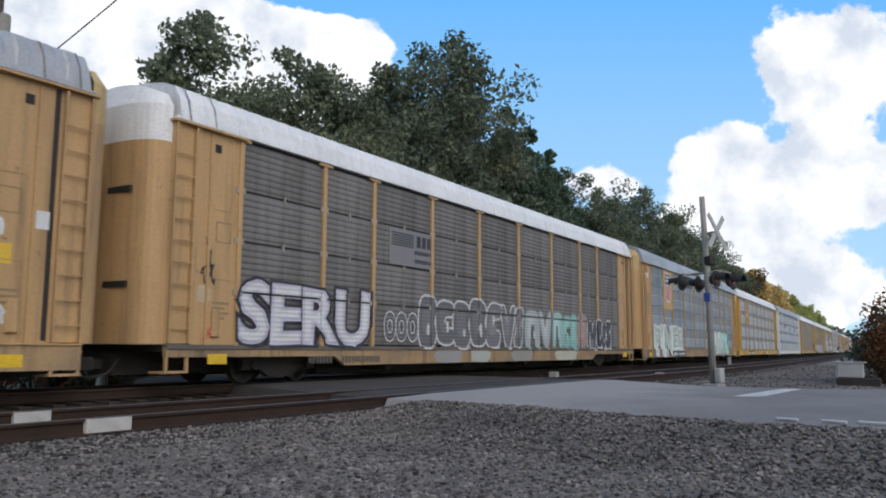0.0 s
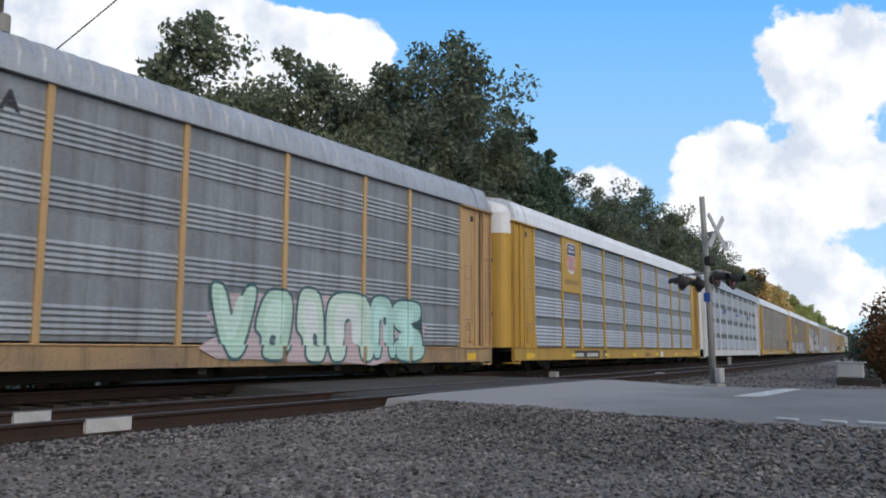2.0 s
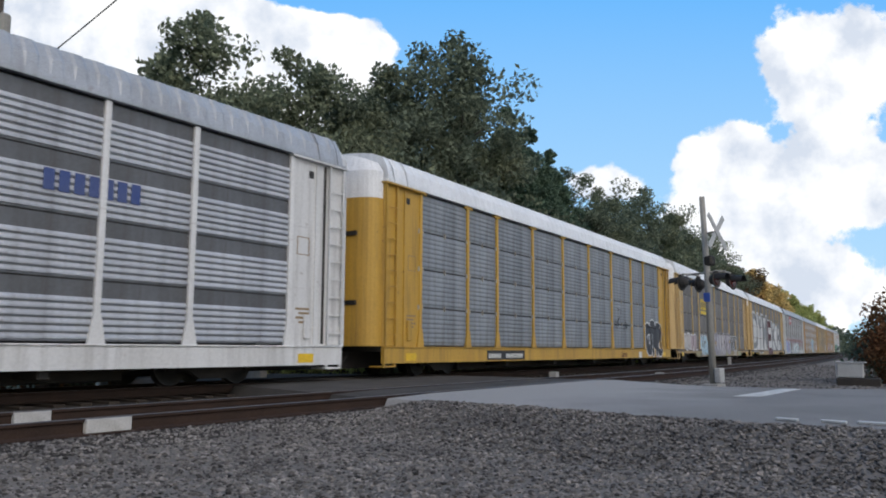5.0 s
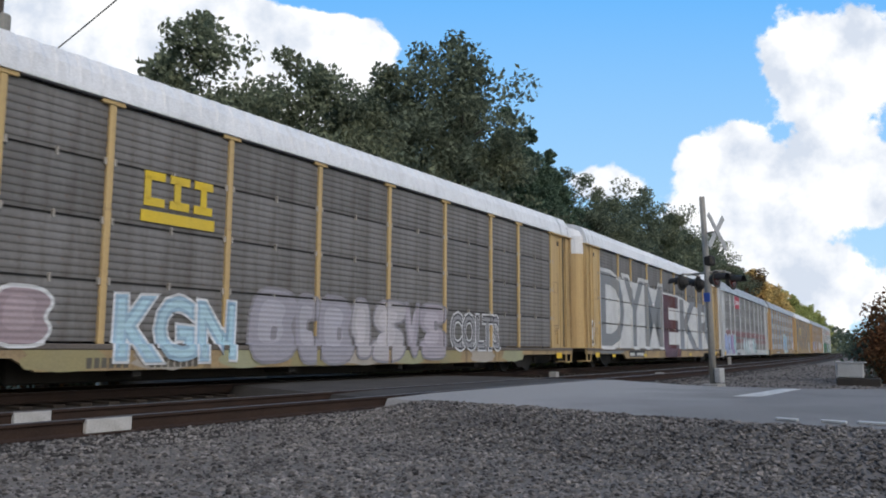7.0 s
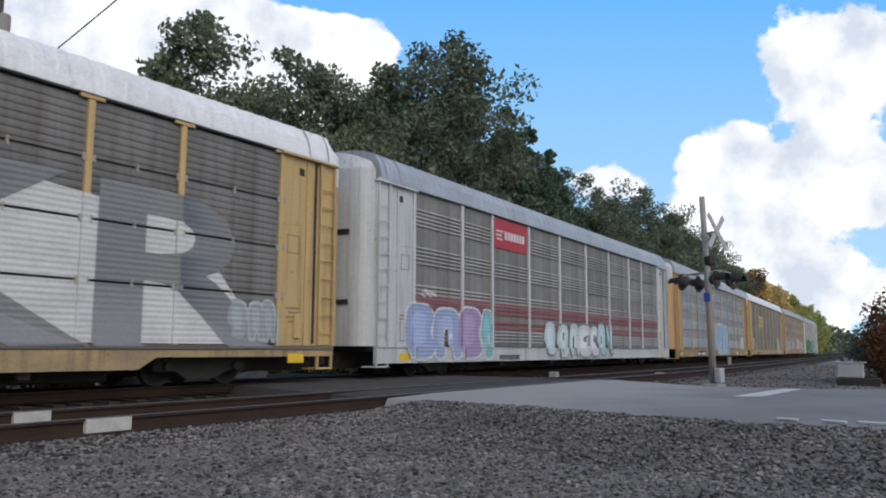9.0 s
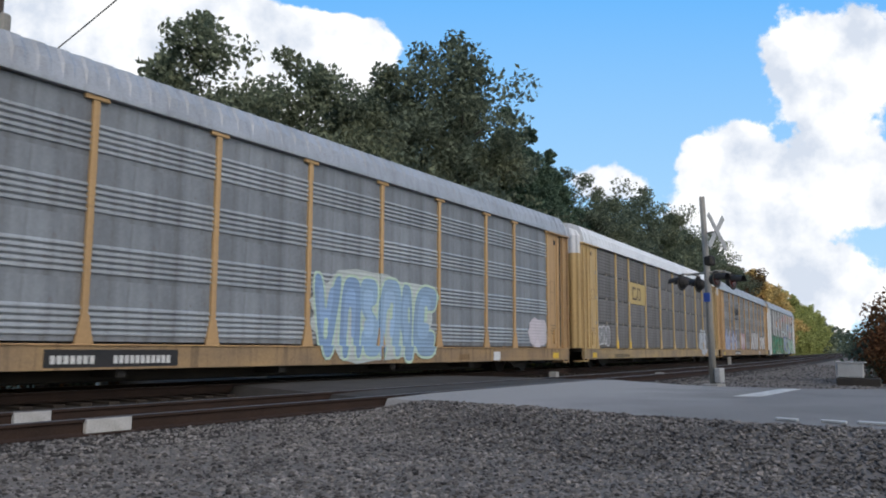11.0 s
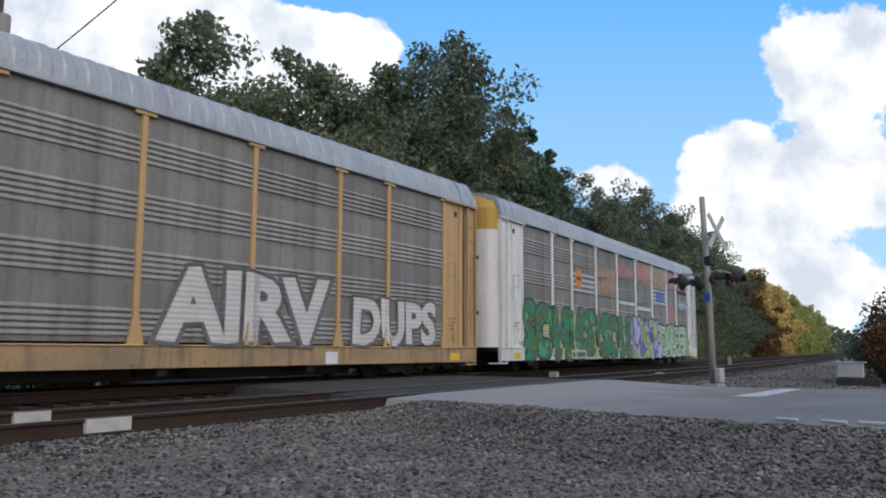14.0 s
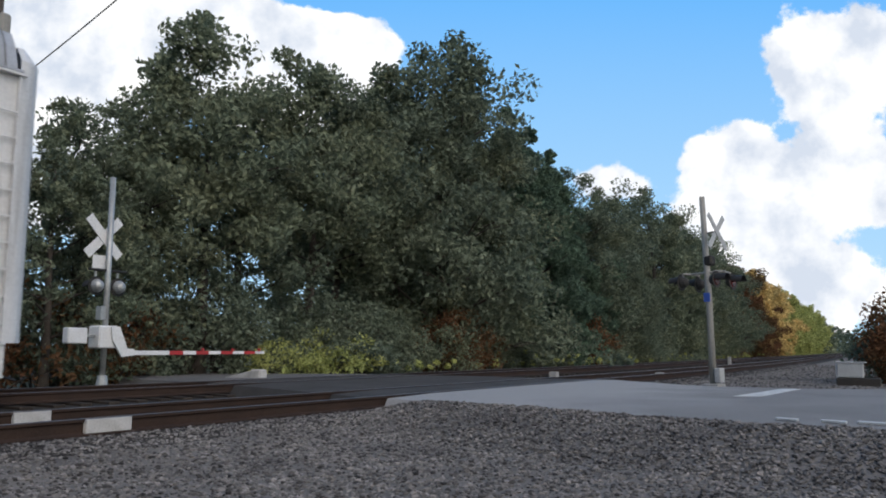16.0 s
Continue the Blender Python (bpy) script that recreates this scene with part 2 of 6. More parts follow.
# ---- building helpers
def mesh_of(name, bm, material, smooth=False):
    me = bpy.data.meshes.new(name)
    bm.to_mesh(me)
    bm.free()
    for m in material if isinstance(material, (list, tuple)) else [material]:
        me.materials.append(m)
    if smooth:
        me.polygons.foreach_set("use_smooth", [True] * len(me.polygons))
    return me


def part(name, bm, material, parent=None, label="", smooth=False):
    me = bm if isinstance(bm, bpy.types.Mesh) else mesh_of(name, bm, material, smooth)
    ob = new(name, me)
    ob.parent = parent
    if label:
        ob["label"] = label
    return ob


def thing(name, label, category, group="", kind="", at=None):
    ob = tagged(new(name), label, category, group, kind)
    if at is not None:
        ob.matrix_world = at
    return ob


def box(bm, x0, x1, y0, y1, z0, z1, bevel=0.0):
    m = Matrix.Translation(((x0 + x1) / 2, (y0 + y1) / 2, (z0 + z1) / 2)) @ Matrix.Diagonal((x1 - x0, y1 - y0, z1 - z0, 1))
    r = bmesh.ops.create_cube(bm, size=1, matrix=m)
    if bevel:
        es = list({e for v in r["verts"] for e in v.link_edges})
        bmesh.ops.bevel(bm, geom=es, offset=bevel, segments=1, affect="EDGES")
    return bm


def boxm(x0, x1, y0, y1, z0, z1, bevel=0.0):
    return box(bmesh.new(), x0, x1, y0, y1, z0, z1, bevel)


def tube(bm, pts, radii, sides=8, caps=True):
    pts = [Vector(p) for p in pts]
    if not isinstance(radii, (list, tuple)):
        radii = [radii] * len(pts)
    rings = []
    for i, p in enumerate(pts):
        d = (pts[min(i + 1, len(pts) - 1)] - pts[max(i - 1, 0)]).normalized()
        u = d.cross(Vector((0, 0, 1)) if abs(d.z) < 0.9 else Vector((1, 0, 0))).normalized()
        w = d.cross(u)
        rings.append([bm.verts.new(p + radii[i] * (math.cos(k * math.tau / sides) * u + math.sin(k * math.tau / sides) * w)) for k in range(sides)])
    for a, b in zip(rings, rings[1:]):
        for k in range(sides):
            bm.faces.new((a[k], a[(k + 1) % sides], b[(k + 1) % sides], b[k]))
    if caps:
        bm.faces.new(rings[0][::-1]), bm.faces.new(rings[-1])
    return bm


def loft(bm, profile, y0, y1, close=False):
    """Sweep a list of (x, z) along y."""
    a = [bm.verts.new((x, y0, z)) for x, z in profile]
    b = [bm.verts.new((x, y1, z)) for x, z in profile]
    n = len(profile)
    for i in range(n if close else n - 1):
        j = (i + 1) % n
        bm.faces.new((a[i], b[i], b[j], a[j]))
    if close:
        bm.faces.new(a), bm.faces.new(b[::-1])
    return bm


# ---- the setting
CURVE = 0.00006
BEND, BEND_END, HEADING = 0.00069, 60.0, 0.0652     # bend of the line, where it runs straight again, its heading at the eye
LAT_TRAIN, LAT_NEAR, GAUGE = 14.02, 8.72, 1.5


def line(lat, s, z=0.0):
    """World place: lat metres to the left of the line of the track, s metres along it."""
    k = lat + (0.0 if s < 0 else BEND * s * s if s < BEND_END else BEND * BEND_END * (2 * s - BEND_END))
    c, d = math.cos(HEADING), math.sin(HEADING)
    return Vector((s * d - k * c, s * c + k * d, z))


def line_turn(s):
    """How far the track is turned at s, to the left of +Y."""
    return math.atan(2 * BEND * min(max(s, 0.0), BEND_END)) - HEADING


def at(lat, s, z=0.0):
    """World place of things beside the line: lat metres to the left of the eye, s metres ahead."""
    return Vector((-(lat + CURVE * s * s), s, z))


STATIONS = [-40, -20, -10, -5, 0, 5, 10, 15, 20, 25, 30, 35, 40, 50, 60, 80, 100, 130, 160, 200, 250, 300, 370, 450, 550, 700]


def sweep(profile, stations, closed=False):
    """Sweep a list of (lat, z) along the track."""
    bm = bmesh.new()
    rings = [[bm.verts.new(line(a, s, z)) for a, z in profile] for s in stations]
    n = len(profile)
    for a, b in zip(rings, rings[1:]):
        for i in range(n if closed else n - 1):
            j = (i + 1) % n
            bm.faces.new((a[i], a[j], b[j], b[i]))
    if closed:
        bm.faces.new(rings[0]), bm.faces.new(rings[-1][::-1])
    bmesh.ops.recalc_face_normals(bm, faces=bm.faces[:])
    return bm


ground = part("ground", boxm(-3500, 3500, -3500, 3500, -1.4, -0.62), M["soil"])
tagged(ground, "dull green and brown weedy soil reaching the horizon", "ground", kind="structure")

BED = [(-14, -0.58), (-6, -0.36), (0, -0.31), (6.0, -0.30), (6.8, -0.21), (7.80, -0.182), (7.95, -0.22), (10.2, -0.24), (11.2, -0.30), (12.3, -0.30), (12.8, -0.24), (15.4, -0.24), (16.4, -0.42), (18.6, -0.66)]
bed_bm = sweep(BED, STATIONS)
# From lat 7 leftwards the bed takes the dark colour with painted-in shade.
for f in bed_bm.faces:
    f.material_index = 1 if f.calc_center_median().x < line(7.0, f.calc_center_median().y).x else 0
bed = part("ballast", bed_bm, [M["ballast"], M["ballast_shaded"]])
tagged(bed, "grey crushed-stone ballast under both railway tracks", "ballast", kind="structure")


def bed_z(lat):
    for (a, za), (b, zb) in zip(BED, BED[1:]):
        if a <= lat <= b:
            return za + (zb - za) * (lat - a) / (b - a)
    return -0.5


def ease(k):
    k = min(1.0, max(0.0, k))
    return k * k * (3 - 2 * k)


def near_edge(lat):
    return 9.45 + 0.95 * ease((lat - 2.0) / 4.5) + 0.34 * max(0.0, lat - 8.0)


def far_edge(lat):
    return 19.4 - 1.0 * ease((lat - 0.8) / 2.5) + 2.3 * ease((lat - 4.6) / 3.6)


def gravel_z(lat, s):
    """Height of the loose gravel: it rises to meet the road's edge."""
    k = min(1.0, max(0.0, (s - (near_edge(lat) - 2.6)) / 2.5))
    k = k * k * (3 - 2 * k)
    z = bed_z(lat)
    return z + (-0.045 - z) * k * min(1.0, max(0.0, (7.6 - lat) / 0.5))


def shoulder():
    bm = bmesh.new()
    rows = []
    for i in range(40):
        lat = -14 + 21.8 * i / 39
        e = near_edge(lat) + 0.12
        rows.append([bm.verts.new(line(lat, e - 3.2 + 3.2 * j / 14, gravel_z(lat, e - 3.2 + 3.2 * j / 14) - 0.012 + 0.006 * math.sin(i * 2.3 + j * 1.9))) for j in range(15)])
    for a, b in zip(rows, rows[1:]):
        for j in range(14):
            bm.faces.new((a[j], a[j + 1], b[j + 1], b[j]))
    bmesh.ops.recalc_face_normals(bm, faces=bm.faces[:])
    tagged(part("road_shoulder", bm, M["ballast"], None, "", True), "grey gravel shoulder rising to the road edge", "shoulder", kind="structure")


shoulder()


def stones():
    """Loose ballast stones, closest together where they lie near the road side."""
    rng = np.random.default_rng(4)
    ico = bmesh.new()
    bmesh.ops.create_icosphere(ico, subdivisions=1, radius=1)
    base = np.array([v.co[:] for v in ico.verts])
    tri = np.array([[v.index for v in f.verts] for f in ico.faces])
    ico.free()
    verts, faces, count = [], [], 0
    n = 47000
    s = 1.6 + 9.4 * rng.random(n) ** 0.9
    lat = -1.2 + 9.0 * rng.random(n)
    size = 0.009 + 0.017 * rng.random(n) ** 2
    # the bed beyond the road: coarser and thinner
    far = np.arange(n) > 40000
    s[far], lat[far], size[far] = 18.3 + 45 * rng.random(far.sum()) ** 1.5, 1.6 + 6.0 * rng.random(far.sum()), 0.018 + 0.02 * rng.random(far.sum())
    for i in range(n):
        if far[i] and s[i] < far_edge(lat[i]) + 0.2:
            continue
        if not far[i] and s[i] > near_edge(lat[i]) + 0.05 + 0.12 * math.sin(lat[i] * 7) * math.sin(lat[i] * 2.3) or (lat[i] < -0.5 and s[i] < 2):
            continue
        r = base * (0.65 + 0.7 * rng.random((12, 1))) * size[i] * np.array([1.25, 0.95, 0.7])
        c, d = np.cos(rng.random() * 6.28), np.sin(rng.random() * 6.28)
        h = math.hypot(c, d) or 1
        c, d = c / h, d / h
        r = np.stack([r[:, 0] * c - r[:, 1] * d, r[:, 0] * d + r[:, 1] * c, r[:, 2]], 1)
        p = line(lat[i], s[i], (bed_z(lat[i]) if far[i] else gravel_z(lat[i], s[i])) + size[i] * 0.25)
        verts.append(r + np.array(p[:]))
        faces.append(tri + 12 * count)
        count += 1
    me = bpy.data.meshes.new("gravel")
    me.from_pydata(np.concatenate(verts).tolist(), [], np.concatenate(faces).tolist())
    me.materials.append(M["stone"])
    return tagged(new("gravel", me), "loose grey and pale crushed stones beside the track", "gravel", kind="stuff")


stones()


def rail(lat, name):
    head, foot, h = 0.036, 0.075, 0.18
    prof = [(-foot, -h), (foot, -h), (foot, -h + 0.012), (0.012, -h + 0.035), (0.010, -0.05), (head, -0.036), (head, -0.006), (head - 0.008, 0),
            (-head + 0.008, 0), (-head, -0.006), (-head, -0.036), (-0.010, -0.05), (-0.012, -h + 0.035), (-foot, -h + 0.012)]
    bm = sweep([(lat + a, z) for a, z in prof], STATIONS, True)
    for f in bm.faces:
        if f.calc_center_median().z > -0.004:
            f.material_index = 1
    ob = part(name, bm, [M["rust"], M["steel"]])
    return ob


for lat0, lab in ((LAT_NEAR, "near siding"), (LAT_TRAIN, "line under the train")):
    tr = thing("railway_track", "rusty steel rails on dark timber sleepers in ballast, " + lab, "track", kind="structure")
    for sgn in (-1, 1):
        rail(lat0 + sgn * GAUGE / 2, "rail").parent = tr
    tie = mesh_of("sleeper", boxm(-1.28, 1.28, -0.11, 0.11, -0.37, -0.195, 0.012), M["wood"])
    s = -3.0
    while s < 62:
        if not (near_edge(lat0) + 0.3 < s < far_edge(lat0) - 0.3):
            o = part("sleeper", tie, None, tr)
            o.location = line(lat0, s)
            o.rotation_euler.z = line_turn(s) + random.uniform(-0.02, 0.02)
        s += 0.54
    rows = []
    while s < 600:
        rows.append(s)
        s += 0.54
    bm = bmesh.new()
    for q in rows:
        v = [bm.verts.new(line(lat0 + a, q + b, -0.195)) for a, b in ((1.28, -0.11), (-1.28, -0.11), (-1.28, 0.11), (1.28, 0.11))]
        w = [bm.verts.new((u.co.x, u.co.y, -0.3)) for u in v]
        bm.faces.new(v)
        for k in range(4):
            bm.faces.new((v[k], w[k], w[(k + 1) % 4], v[(k + 1) % 4]))
    tagged(part("far_sleepers", bm, M["wood"], tr), kind="stuff")


# pale painted joint bars on both rails of the near track
def joint_bar(lat, s, w):
    t = thing("rail_joint_bar", "pale grey painted joint bar on the rusty rail", "joint bar", "joint bars on the near rails")
    bm = boxm(-0.02, 0.050, -w / 2, w / 2, -0.16, -0.01, 0.008)
    part("plate", bm, M["bar_paint"], t)
    for k in (-0.3, 0.0, 0.3):
        b = bmesh.new()
        tube(b, [(0.04, k * w, -0.1), (0.055, k * w, -0.1)], 0.012, 6)
        part("bolt", b, M["bar_paint"], t)
    t.matrix_world = Matrix.Translation(line(lat, s)) @ Matrix.Rotation(line_turn(s), 4, "Z")


joint_bar(LAT_NEAR - GAUGE / 2 - 0.02, 5.45, 0.56)
joint_bar(LAT_NEAR + GAUGE / 2 - 0.02, 5.45, 0.46)


def road_slab(l0, l1, z0, z1, material, name, lab):
    n = max(2, int((l1 - l0) / 0.8))
    bm = bmesh.new()
    rows = []
    for i in range(n + 1):
        a = l0 + (l1 - l0) * i / n
        z = z0 + (z1 - z0) * i / n
        e = 0.06 * math.sin(a * 5.1) + 0.05 * math.sin(a * 11.3 + 1)
        s0, s1 = near_edge(a) + e, far_edge(a) + e
        rows.append([bm.verts.new(line(a, s0 - 0.25, z - 0.4)), bm.verts.new(line(a, s0, z - 0.03))] +
                    [bm.verts.new(line(a, s0 + (s1 - s0) * k / 8, z)) for k in range(1, 8)] +
                    [bm.verts.new(line(a, s1, z - 0.03)), bm.verts.new(line(a, s1 + 0.25, z - 0.4))])
    for p, q in zip(rows, rows[1:]):
        for k in range(len(p) - 1):
            bm.faces.new((p[k], p[k + 1], q[k + 1], q[k]))
    for p in (rows[0], rows[-1]):
        c = [bm.verts.new((p[0].co.x, p[0].co.y, -0.5)), bm.verts.new((p[-1].co.x, p[-1].co.y, -0.5))]
        bm.faces.new([c[0]] + p + [c[1]])
    bmesh.ops.recalc_face_normals(bm, faces=bm.faces[:])
    return tagged(part(name, bm, material), lab, "road", kind="structure")


NEAR_A, NEAR_B, MAIN_A, MAIN_B = LAT_NEAR - GAUGE / 2, LAT_NEAR + GAUGE / 2, LAT_TRAIN - GAUGE / 2, LAT_TRAIN + GAUGE / 2
road_slab(-30, NEAR_A - 0.1, -0.02, -0.012, M["apron"], "road", "worn grey asphalt road, bleached pale near the rails")
road_slab(NEAR_A + 0.12, NEAR_B - 0.12, -0.012, -0.012, M["asphalt_mid"], "road", "grey crossing surface between the near rails")
road_slab(NEAR_B + 0.12, MAIN_A - 0.12, -0.012, -0.012, M["asphalt_mid"], "road", "grey crossing surface between the two tracks")
road_slab(MAIN_A + 0.12, MAIN_B - 0.12, -0.012, -0.012, M["asphalt_mid"], "road", "grey crossing surface between the main rails")
road_slab(MAIN_B + 0.12, 20.0, -0.012, -0.1, M["asphalt"], "road", "grey asphalt road behind the tracks")
road_slab(20.0, 60.0, -0.1, -0.45, M["asphalt"], "road", "grey asphalt road running into the woods")


def road_mark(corners, lab):
    bm = bmesh.new()
    v = [bm.verts.new(line(a, s, -0.007)) for a, s in corners]
    w = [bm.verts.new(line(a, s, -0.03)) for a, s in corners]
    bm.faces.new(v)
    for k in range(4):
        bm.faces.new((v[k], w[k], w[(k + 1) % 4], v[(k + 1) % 4]))
    bmesh.ops.recalc_face_normals(bm, faces=bm.faces[:])
    tagged(part("road_marking", bm, M["road_paint"]), lab, "road marking", kind="structure")


road_mark([(3.25, 14.05), (2.85, 14.3), (2.70, 17.6), (3.03, 17.4)], "worn white stop line across one lane")
for a, s, w in ((1.85, 9.80, 0.24), (1.38, 9.80, 0.26), (1.02, 9.84, 0.30), (0.6, 9.86, 0.4)):
    road_mark([(a, s), (a - w, s - 0.1), (a - w, s + 0.06), (a, s + 0.14)], "broken worn white edge line")


# ---- trees
def leaf_quads(centres, radii, count, size, rng, flat=0.75):
    n = len(centres) * count
    c = np.repeat(np.array(centres), count, 0)
    r = np.repeat(np.array(radii), count)[:, None]
    d = rng.normal(size=(n, 3))
    d /= np.linalg.norm(d, axis=1)[:, None]
    p = c + d * r * (rng.random((n, 1)) ** 0.45) * np.array([1, 1, flat])
    u = rng.normal(size=(n, 3))
    u /= np.linalg.norm(u, axis=1)[:, None]
    w = np.cross(u, rng.normal(size=(n, 3)))
    w /= np.linalg.norm(w, axis=1)[:, None] + 1e-9
    sz = size * (0.55 + 0.9 * rng.random((n, 1)))
    k = np.cross(u, w) * sz * 0.22
    v = np.stack([p - u * sz, p - w * sz * 0.55 + k, p + u * sz, p + w * sz * 0.55 + k], 1).reshape(-1, 3)
    i = np.arange(n)[:, None] * 4
    f = np.concatenate([i + [0, 1, 2], i + [0, 2, 3]], 0)
    return v, f


def leaf_mesh(name, v, f, material):
    me = bpy.data.meshes.new(name)
    me.from_pydata(v.tolist(), [], f.tolist())
    me.materials.append(material)
    return me


def tree(h, spread, seed, material, low=0.12, limbs=22, count=122, size=0.11, pine=False, lab="", lean=0.0):
    rng = np.random.default_rng(seed)
    root = thing("tree", lab, "tree", "trees behind the railway")
    bm = bmesh.new()
    top = 0.93 * h if pine else 0.80 * h
    pts = [Vector((lean * k * h * 0.1 + 0.05 * h * 0.3 * math.sin(k * 4 + seed), 0.02 * h * math.sin(k * 5 + 2 * seed), top * k - 0.3)) for k in (0, 0.12, 0.3, 0.5, 0.75, 1)]
    r0 = 0.017 * h
    tube(bm, pts, [r0 * 1.35, r0, r0 * 0.85, r0 * 0.65, r0 * 0.4, r0 * 0.12], 8)
    cs, rs = [], []

    def on_trunk(k):
        j = k * (len(pts) - 1)
        i = min(int(j), len(pts) - 2)
        return pts[i].lerp(pts[i + 1], j - i)

    for i in range(limbs):
        k = low + (0.97 - low) * (i + rng.random() * 0.7) / limbs
        p = on_trunk(k)
        ang = i * 2.4 + rng.random() * 0.9
        if pine:
            reach = spread * (1.08 - k) * (0.8 + 0.35 * rng.random())
            rise = 0.10 + 0.45 * k
        else:
            reach = spread * (0.62 + 0.5 * rng.random()) * math.sin(math.pi * min(1, 0.25 + 0.68 * k)) ** 0.7
            rise = 0.12 + 0.75 * k * rng.random() + 0.22 * k
        d = Vector((math.cos(ang), math.sin(ang), rise))
        bend = Vector((rng.normal() * 0.15, rng.normal() * 0.15, 0.12))
        line = [p, p + d * reach * 0.4 + bend * reach * 0.3, p + d * reach * 0.75 + bend * reach * 0.6, p + d * reach + bend * reach]
        tube(bm, line, [r0 * 0.42 * (1.1 - k), r0 * 0.28 * (1.1 - k), r0 * 0.16 * (1.1 - k), r0 * 0.04], 5, False)
        for q, rad in ((0.55, 0.16), (0.8, 0.20), (1.0, 0.18)):
            j = min(int(q * 3), 2)
            c = line[j].lerp(line[j + 1], q * 3 - j)
            for _ in range(2):
                off = Vector(rng.normal(size=3) * reach * 0.16)
                cs.append((c + off)[:])
                rs.append(spread * rad * (0.75 + 0.6 * rng.random()) * (0.6 if pine else 1))
        side = d.cross(Vector((0, 0, 1))).normalized()
        for sg in (-1, 1):
            b0 = line[1]
            e = b0 + (d * 0.35 + side * sg * 0.4) * reach
            tube(bm, [b0, (b0 + e) / 2 + Vector((0, 0, 0.05 * reach)), e], [r0 * 0.16, r0 * 0.1, r0 * 0.03], 4, False)
            cs.append(e[:])
            rs.append(spread * 0.17 * (0.7 + 0.6 * rng.random()) * (0.6 if pine else 1))
    for k in range(10):
        w = 0.03 if pine else 0.13
        cs.append((pts[-1].x + rng.normal() * spread * w, pts[-1].y + rng.normal() * spread * w, top + (0.98 * h - top) * (k + 0.3) / 10))
        rs.append(spread * (0.07 - 0.004 * k if pine else 0.24 - 0.012 * k))
    part("trunk", bm, M["bark"], root, "dark brown trunk and limbs", True)
    v, f = leaf_quads(cs, rs, count, size, rng)
    part("crown", leaf_mesh("crown", v, f, material), None, root)
    return root


def bush(seed, h, w, material, count=115, size=0.068, lab="", clumps=26):
    rng = np.random.default_rng(seed)
    root = thing("bush", lab, "bush", "undergrowth along the woods")
    cs, rs = [], []
    bm = bmesh.new()
    for i in range(clumps):
        a = rng.random() * 6.28
        r = w * rng.random() ** 0.6
        z = h * (0.15 + 0.8 * rng.random() * (1 - 0.55 * (r / w) ** 2))
        cs.append((r * math.cos(a), r * math.sin(a), z))
        rs.append(h * (0.2 if clumps < 30 else 0.14) * (0.7 + 0.7 * rng.random()))
        tube(bm, [(0.1 * r * math.cos(a), 0.1 * r * math.sin(a), -0.2), (0.55 * r * math.cos(a), 0.55 * r * math.sin(a), z * 0.6), cs[-1]], [0.025, 0.016, 0.006], 4, False)
    tagged(part("stem", bm, M["bark"], root), kind="stuff")
    v, f = leaf_quads(cs, rs, count, size, rng)
    part("foliage", leaf_mesh("foliage", v, f, material), None, root)
    return root


def stand(kinds, rows):
    """Set copies of the model trees; rows of lat, s, height, kind, turn."""
    for lat, s, h, k, turn in rows:
        model, mh = kinds[k]
        p = at(lat, s, -0.62)
        q = (h + 0.6) / mh
        if "placed" not in model:
            o = model
            model["placed"] = 1
        else:
            o = copy_thing(model, Matrix())
            del o["placed"]
        o.location, o.rotation_euler, o.scale = p, (0, 0, radians(turn)), (q, q, q)
    for model, mh in kinds:
        if "placed" in model:
            del model["placed"]


KINDS = [
    (tree(14, 4.2, 1, M["leaf"], lab="tall leafy deciduous tree with dark green crown"), 14),
    (tree(14, 4.6, 2, M["leaf_dark"], limbs=24, lab="tall dense tree with dark green foliage"), 14),
    (tree(14, 3.6, 3, M["leaf"], low=0.36, limbs=15, lab="open-crowned tree with gaps of sky between limbs"), 14),
    (tree(14, 4.4, 4, M["leaf_pine"], low=0.1, limbs=44, count=85, size=0.11, pine=True, lab="bluish dark green conifer with upright tips"), 14),
    (tree(13, 4.6, 5, M["leaf_gold"], count=60, size=0.22, lab="autumn tree with golden yellow foliage"), 13),
    (tree(13, 4.6, 6, M["leaf_yellow"], count=60, size=0.22, lab="tree with yellow-green autumn leaves"), 13),
    (tree(8, 3.2, 7, M["leaf_rust"], count=90, lab="small russet autumn tree at the edge of the woods"), 8),
    (tree(14, 4.8, 8, M["leaf_dark"], count=55, size=0.24, lab="dense dark green tree deep in the woods"), 14),
    (tree(14, 4.0, 9, M["leaf"], low=0.50, limbs=20, count=84, size=0.12, lab="open-crowned tree with bare dark limbs below its leaves"), 14),
    (tree(14, 4.2, 10, M["leaf_dark"], low=0.46, limbs=18, count=78, size=0.12, lab="thinly leaved tree with dark limbs against the sky"), 14),
]
